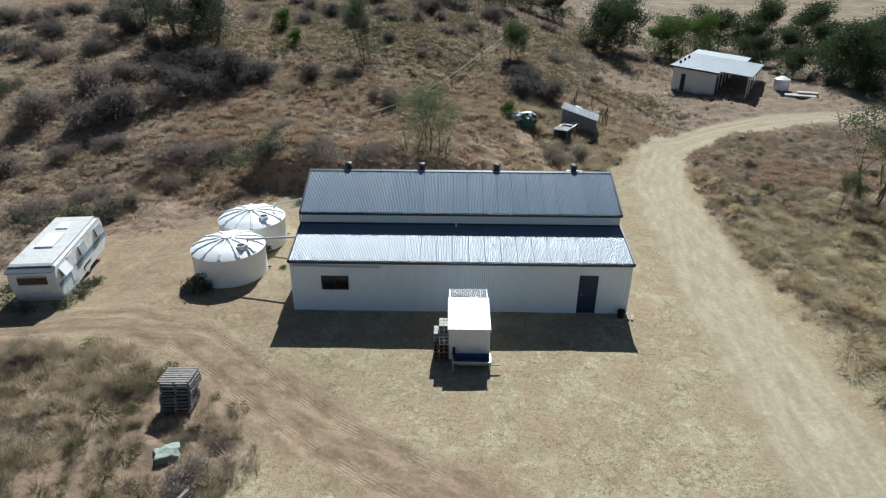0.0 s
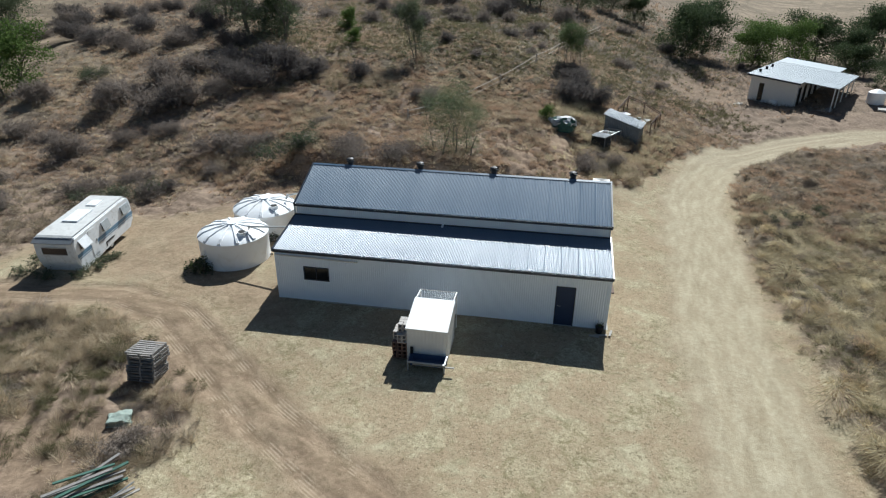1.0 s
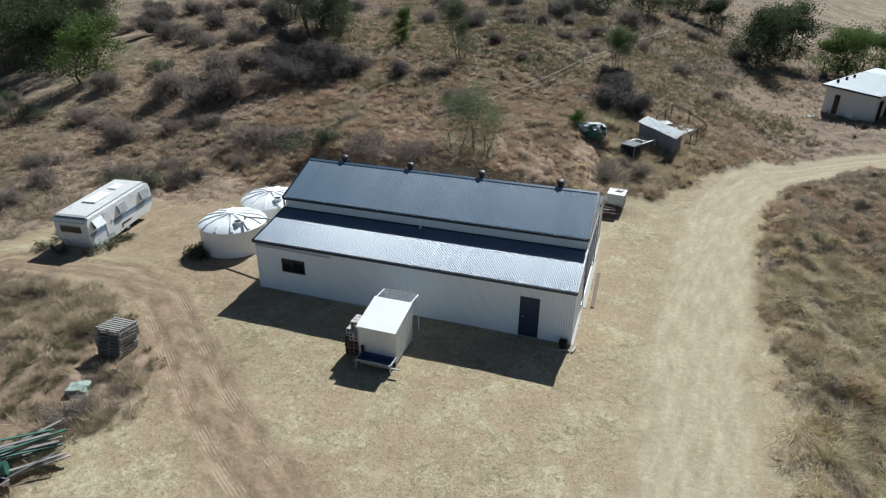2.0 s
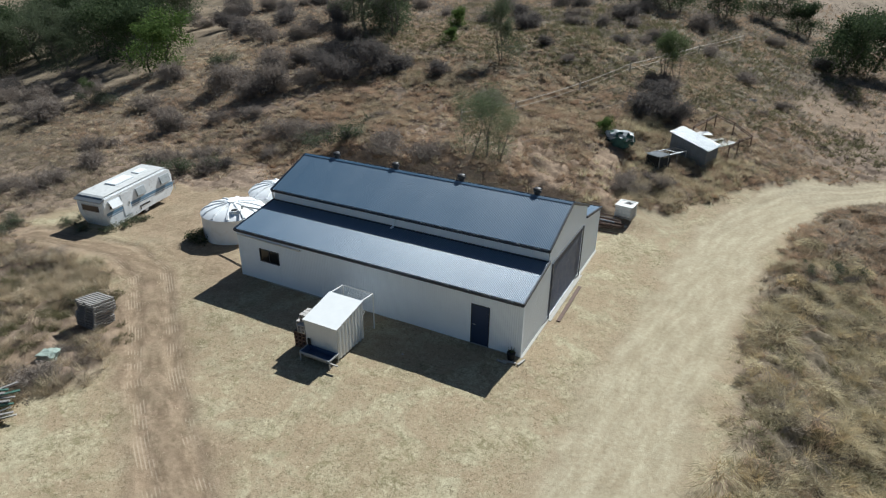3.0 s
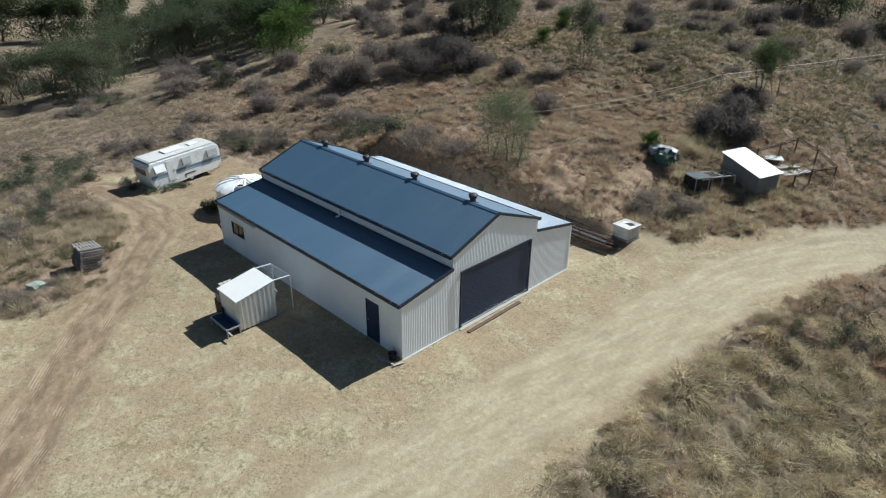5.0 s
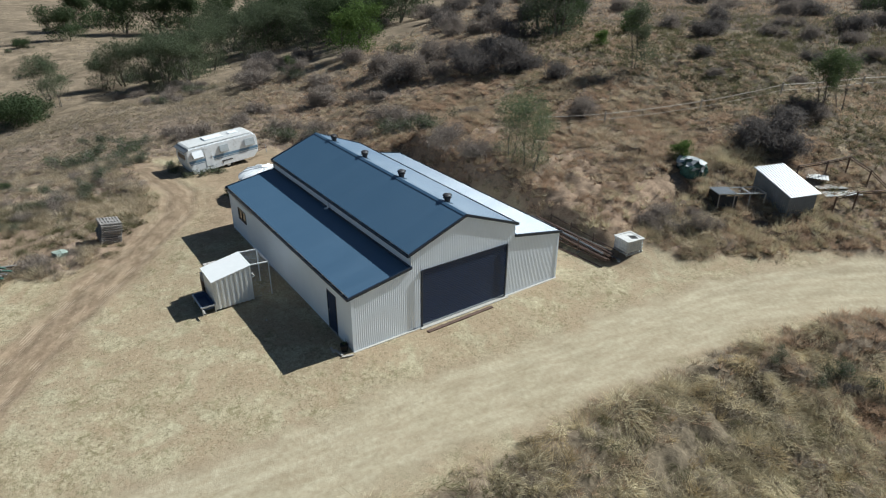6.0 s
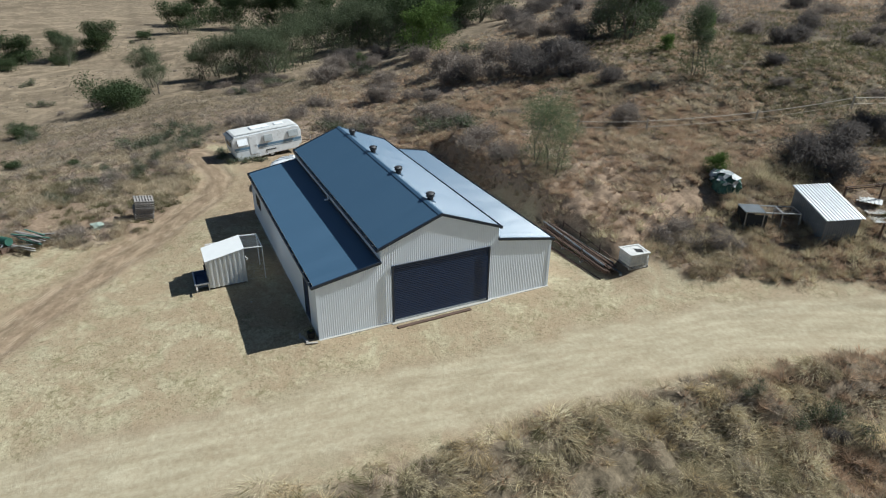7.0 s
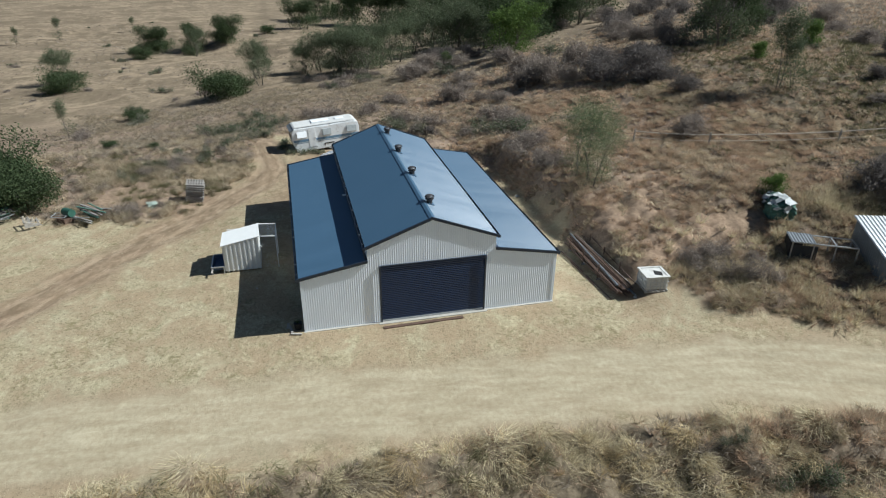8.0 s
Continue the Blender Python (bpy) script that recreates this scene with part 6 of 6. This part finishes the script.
def tussocks(name, n, area, blades, tall, wide, reach, material, label, seed, patch=2.5, bias=0.0, yard_too=False, simple=False, clump=0.75):
    """Clumps of bent blades on the wild ground inside area (x0, y0, x1, y1), thicker in some patches."""
    rng = np.random.default_rng(seed)
    x, y = rng.uniform(area[0], area[2], n * 3), rng.uniform(area[1], area[3], n * 3)
    yd, br, dr = covers(x, y)
    wild = (1 - yd) * (1 - br) if not yard_too else yd * (1 - 0.85 * br)
    rim = np.minimum(np.minimum(x - area[0], area[2] - x), np.minimum(y - area[1], area[3] - y))
    wild = wild * np.clip(rim / (0.12 * min(area[2] - area[0], area[3] - area[1])) + 0.5 * waves(x, y, 6, seed + 3), 0, 1)
    inside = (x > -0.15) & (x < LONG + 0.2) & (y > -0.15) & (y < WIDE + 0.15)
    keep = (rng.uniform(0, 1, len(x)) < wild * np.clip(0.55 + bias + clump * waves(x, y, patch, seed), 0.04, 1)) & ~inside
    x, y = x[keep][:n], y[keep][:n]
    m = len(x)
    z = lies(x, y)
    s = rng.uniform(0.55, 1.35, m) * (1 + 0.3 * waves(x, y, 4, seed + 5))
    a = rng.uniform(0, math.tau, (m, blades))
    r = np.sqrt(rng.uniform(0, 1, (m, blades)))
    bx, by = x[:, None] + np.cos(a) * r * 0.3 * reach * s[:, None], y[:, None] + np.sin(a) * r * 0.3 * reach * s[:, None]
    lean = reach * s[:, None] * (0.25 + 0.65 * r) * rng.uniform(0.6, 1.3, (m, blades))
    h = tall * s[:, None] * (1 - 0.55 * r * r) * rng.uniform(0.6, 1.2, (m, blades))
    b2 = a + rng.normal(0, 1.0, (m, blades))
    tx, ty = bx + np.cos(b2) * lean, by + np.sin(b2) * lean
    c = a + rng.uniform(0, math.tau, (m, blades))
    wx, wy = np.cos(c) * wide * 0.5, np.sin(c) * wide * 0.5
    zb = z[:, None] - 0.03
    mx, my, mz = bx + (tx - bx) * 0.45, by + (ty - by) * 0.45, z[:, None] + h * 0.75
    v = np.stack([np.stack([bx - wx, by - wy, zb + 0 * bx], -1), np.stack([bx + wx, by + wy, zb + 0 * bx], -1), np.stack([mx + wx * 0.7, my + wy * 0.7, mz], -1),
                  np.stack([tx, ty, z[:, None] + h], -1), np.stack([mx - wx * 0.7, my - wy * 0.7, mz], -1)], 2).reshape(-1, 3)
    corners = 5
    if simple:
        v, corners = v.reshape(-1, 5, 3)[:, [0, 1, 3]].reshape(-1, 3), 3
    k = np.arange(m * blades)[:, None] * corners
    ob = raw(name, v, k + np.arange(corners)[None], material)
    shade = np.repeat(np.clip(rng.normal(0.5, 0.24, m), 0, 1), blades * corners)
    ob.data.color_attributes.new("tuft", "FLOAT_COLOR", "POINT").data.foreach_set("color", np.repeat(shade, 4).astype(np.float32))
    return tagged(ob, label, "grass", kind="stuff")


def hummocks(name, step, area, blades, radius, tall, wide, material, label, seed, patch=4.0, share=1.0):
    """Dense domed tussocks, one to a jittered cell of the wild ground inside area, their blades standing out from a dome and drooping."""
    rng = np.random.default_rng(seed)
    x, y = np.meshgrid(np.arange(area[0], area[2], step), np.arange(area[1], area[3], step))
    x, y = x.ravel() + rng.uniform(-0.55, 0.55, x.size) * step, y.ravel() + rng.uniform(-0.55, 0.55, y.size) * step
    yd, br, dr = covers(x, y)
    keep = (rng.uniform(0, 1, x.size) < (1 - yd) * (1 - 0.8 * br) * share * np.clip(0.65 + 0.8 * waves(x, y, patch, seed), 0.03, 1)) & (way_off(x, y, DRIVE) > 3)
    x, y = x[keep], y[keep]
    m = len(x)
    size = np.clip(rng.lognormal(0, 0.32, m), 0.5, 1.9)
    r, h = radius * size, tall * size * rng.uniform(0.7, 1.25, m)
    a = rng.uniform(0, math.tau, (m, blades))
    up = rng.uniform(0.0, 1.0, (m, blades)) ** 0.8
    out = np.sqrt(1 - up * up)
    nx, ny = np.cos(a) * out, np.sin(a) * out
    lean = rng.uniform(0, math.tau, m)
    low = rng.uniform(0.5, 0.92, (m, blades))
    reach = low + rng.uniform(0.12, 0.42, (m, blades))
    droop = np.clip(up - rng.uniform(0.05, 0.55, (m, blades)), -0.15, 1)
    wider = np.sqrt(1 - np.minimum(droop, 1) ** 2) / np.maximum(out, 0.25)
    sway_x, sway_y = (np.cos(lean) * r)[:, None] * 0.3 * up, (np.sin(lean) * r)[:, None] * 0.3 * up
    z = lies(x, y)[:, None] - 0.04
    base = np.stack([x[:, None] + nx * r[:, None] * low, y[:, None] + ny * r[:, None] * low, z + h[:, None] * up * low], -1)
    tip = np.stack([x[:, None] + nx * r[:, None] * reach * np.minimum(wider, 1.6) + sway_x, y[:, None] + ny * r[:, None] * reach * np.minimum(wider, 1.6) + sway_y, z + h[:, None] * droop * reach], -1)
    tip += rng.normal(0, 0.11, tip.shape) * r[:, None, None]
    w = rng.normal(0, 1, base.shape)
    d = tip - base
    w -= d * ((w * d).sum(-1) / ((d * d).sum(-1) + 1e-9))[..., None]
    w *= wide * 0.5 / (np.linalg.norm(w, axis=-1)[..., None] + 1e-9)
    v = np.stack([base - w, base + w, tip], 2).reshape(-1, 3)
    ob = raw(name, v, np.arange(m * blades * 3).reshape(-1, 3), material)
    shade = np.repeat(np.clip(rng.normal(0.5, 0.26, m), 0, 1), blades * 3)
    ob.data.color_attributes.new("tuft", "FLOAT_COLOR", "POINT").data.foreach_set("color", np.repeat(shade, 4).astype(np.float32))
    return tagged(ob, label, "grass", kind="stuff")


hill = (-46, 8, 34, 58)
hummocks("hill_tussocks", 1.15, (-40, 14, 26, 52), 70, 0.42, 0.34, 0.04, RUSSET, "domed russet tussocks on the hillside", 81, 3.0, 0.75)
hummocks("hill_tussocks", 1.3, (-44, 12, 28, 40), 70, 0.42, 0.34, 0.04, STRAW, "domed straw tussocks on the hillside", 82, 4.0, 0.6)
hummocks("hill_tussocks", 1.9, (-44, 12, 28, 56), 60, 0.45, 0.3, 0.04, GREY_GRASS, "domed grey dead tussocks on the hillside", 83, 5.0, 0.5)
hummocks("hill_tussocks", 1.25, (-14, 29, 24, 64), 64, 0.45, 0.34, 0.045, GREEN_GRASS, "domed olive tussocks on the upper hill", 92, 6.0, 0.8)
hummocks("roadside_tussocks", 0.95, (24, -24, 44, 18), 300, 0.58, 0.52, 0.02, PALE_STRAW, "domed straw tussocks beside the drive", 84, 3.0, 0.85)
hummocks("roadside_tussocks", 1.5, (24, -24, 44, 18), 300, 0.62, 0.58, 0.02, GOLD, "large golden tussocks beside the drive", 85, 2.4, 0.4)
hummocks("roadside_tussocks", 1.15, (24, -24, 44, 18), 200, 0.44, 0.38, 0.02, GREY_GRASS, "domed grey dead tussocks beside the drive", 86, 3.5, 0.25)
hummocks("roadside_tussocks", 1.5, (24, -24, 44, 18), 200, 0.46, 0.36, 0.02, GREEN_GRASS, "domed olive tussocks beside the drive", 87, 4.0, 0.45)
hummocks("track_tussocks", 1.3, (-14, -22, 3, -2), 240, 0.5, 0.48, 0.02, STRAW, "domed straw tussocks beside the track", 88, 2.4, 0.55)
hummocks("track_tussocks", 1.4, (-14, -22, 3, -2), 220, 0.5, 0.4, 0.02, GREY_GRASS, "domed grey dead tussocks beside the track", 89, 2.8, 0.5)
hummocks("track_tussocks", 1.3, (-14, -22, 3, -2), 220, 0.5, 0.42, 0.02, GREEN_GRASS, "domed olive tussocks beside the track", 96, 2.6, 0.5)
hummocks("slope_tussocks", 1.3, (-48, -16, -13, 15), 70, 0.46, 0.34, 0.04, GREY_GRASS, "domed grey dead tussocks on the lower slope", 93, 6.0, 0.75)
hummocks("slope_tussocks", 1.6, (-48, -16, -13, 15), 70, 0.46, 0.34, 0.04, DULL_STRAW, "domed dull straw tussocks on the lower slope", 94, 5.0, 0.6)
hummocks("bank_tussocks", 0.85, (14.6, 19.6, 19.2, 24), 200, 0.5, 0.55, 0.024, STRAW, "tall straw tussocks below the fowl house", 95, 1.6, 0.8)
hummocks("bank_tussocks", 0.7, (5, 16.4, 15.4, 27), 70, 0.26, 0.24, 0.024, RUSSET, "small russet tussocks on the earth bank", 97, 1.6, 1.6)
hummocks("paddock_tussocks", 1.3, (24, 14, 66, 42), 60, 0.42, 0.32, 0.045, RUSSET, "domed russet tussocks in the paddock", 90, 3.0, 0.7)
hummocks("paddock_tussocks", 1.7, (24, 14, 66, 42), 60, 0.42, 0.32, 0.045, DULL_STRAW, "domed dull straw tussocks in the paddock", 91, 3.0, 0.6)
tussocks("hill_grass", 7000, hill, 18, 0.3, 0.045, 0.36, RUSSET, "russet dry tussock grass on the hillside", 41, 3.0, simple=True)
tussocks("hill_grass", 7000, hill, 18, 0.32, 0.045, 0.38, STRAW, "straw-coloured dry tussock grass on the hillside", 42, 2.2, simple=True)
tussocks("hill_grass", 2500, hill, 16, 0.3, 0.045, 0.4, GREY_GRASS, "grey dead tussock grass on the hillside", 43, 4.0, -0.1, simple=True)
slope = (22.5, -24, 43, 17)
tussocks("roadside_grass", 4500, slope, 40, 0.27, 0.022, 0.6, PALE_STRAW, "tall straw-coloured grass beside the drive", 44, 1.5, 0.0, simple=True, clump=1.3)
tussocks("roadside_grass", 600, slope, 60, 0.42, 0.022, 0.62, GOLD, "golden dry grass clumps beside the drive", 66, 1.2, -0.25, simple=True, clump=1.6)
tussocks("roadside_grass", 1000, slope, 40, 0.28, 0.022, 0.5, RUSSET, "dry russet grass beside the drive", 45, 2.0, -0.05, simple=True, clump=1.3)
tussocks("roadside_grass", 700, slope, 40, 0.24, 0.022, 0.45, GREEN_GRASS, "olive-green tussocks beside the drive", 46, 3.0, -0.2, simple=True, clump=1.4)
tussocks("roadside_grass", 900, slope, 40, 0.26, 0.022, 0.5, GREY_GRASS, "grey dead grass beside the drive", 57, 3.0, -0.1, simple=True, clump=1.3)
beyond = (22.5, 13, 62, 40)
tussocks("paddock_grass", 4000, beyond, 34, 0.32, 0.022, 0.45, RUSSET, "russet dry grass in the paddock by the drive", 67, 2.2, 0.0, simple=True, clump=1.2)
tussocks("paddock_grass", 2200, beyond, 34, 0.34, 0.022, 0.45, DULL_STRAW, "dull straw tussocks in the paddock by the drive", 68, 1.8, -0.1, simple=True, clump=1.3)
tussocks("paddock_grass", 1800, beyond, 34, 0.32, 0.022, 0.45, GREY_GRASS, "grey dead grass in the paddock by the drive", 69, 2.6, -0.1, simple=True, clump=1.3)
corner = (-26, -34, 6, 1)
tussocks("rough_grass", 3400, corner, 60, 0.4, 0.016, 0.42, STRAW, "straw-coloured rough grass by the track", 47, 2.0, -0.05, simple=True)
tussocks("rough_grass", 1800, corner, 60, 0.36, 0.015, 0.45, GREY_GRASS, "grey dead grass by the track", 48, 2.4, -0.2, simple=True)
left_side = (-60, -30, -14, 22)
tussocks("rough_grass", 7000, left_side, 20, 0.32, 0.035, 0.45, DULL_STRAW, "pale dry grass on the lower slope", 49, 5.0, simple=True)
tussocks("rough_grass", 1600, left_side, 20, 0.32, 0.035, 0.45, GREY_GRASS, "grey dry grass on the lower slope", 50, 6.0, -0.1, simple=True)
near_track = (-12, -15, 1, 0)
tussocks("track_grass", 500, near_track, 90, 0.55, 0.015, 0.5, STRAW, "tall straw tussocks beside the track", 60, 1.8, -0.15, simple=True, clump=1.3)
tussocks("track_grass", 420, near_track, 80, 0.42, 0.016, 0.5, GREEN_GRASS, "dull olive tussocks beside the track", 61, 2.2, -0.2, simple=True, clump=1.3)
bank = (-16, 13.5, 28, 37)
tussocks("bank_grass", 3600, bank, 60, 0.36, 0.02, 0.44, RUSSET, "mounded russet tussocks on the bank", 62, 1.7, 0.0, simple=True, clump=1.1)
tussocks("bank_grass", 2600, bank, 60, 0.38, 0.02, 0.44, STRAW, "mounded straw tussocks on the bank", 63, 2.0, -0.05, simple=True, clump=1.1)
tussocks("bank_grass", 700, (12, 14, 24, 32), 50, 0.5, 0.028, 0.5, PALE_STRAW, "tall straw grass by the fowl house", 64, 1.6, 0.0, simple=True, clump=1.1)
tussocks("green_weeds", 420, (18, 18, 30, 34), 40, 0.14, 0.025, 0.34, OLIVE, "low green weeds below the fowl house", 51, 3.0, -0.1, simple=True)
tussocks("yard_stubble", 8000, (-9, -16, 24, 15), 6, 0.012, 0.018, 0.12, STRAW, "short mown dry stubble in the yard", 52, 1.6, -0.05, True)
far_area = (-190, -80, -58, 110)
tussocks("far_grass", 2500, far_area, 9, 0.35, 0.1, 0.6, GREY_GRASS, "greyish dry pasture grass", 54, 14.0, -0.1, simple=True)
tussocks("far_grass", 3500, (20, 36, 130, 150), 9, 0.35, 0.08, 0.6, GREY_GRASS, "greyish dry pasture grass", 55, 12.0, -0.1, simple=True)
tussocks("far_grass", 3500, (-60, 58, 40, 120), 8, 0.5, 0.1, 0.6, RUSSET, "russet dry grass on the upper hill", 56, 8.0, 0.0, simple=True)

upper = (-62, 48, 46, 104)
tussocks("upper_grass", 9000, upper, 10, 0.42, 0.08, 0.5, GREY_GRASS, "grey dry grass on the upper hill", 58, 5.0, 0.1, simple=True)
tussocks("upper_grass", 5000, upper, 10, 0.4, 0.07, 0.5, RUSSET, "russet grass tufts on the upper hill", 59, 4.0, 0.0, simple=True)
tussocks("upper_grass", 9000, (-24, 34, 36, 86), 12, 0.38, 0.06, 0.45, GREEN_GRASS, "dull olive grass tufts on the upper hill", 65, 4.5, 0.05, simple=True)
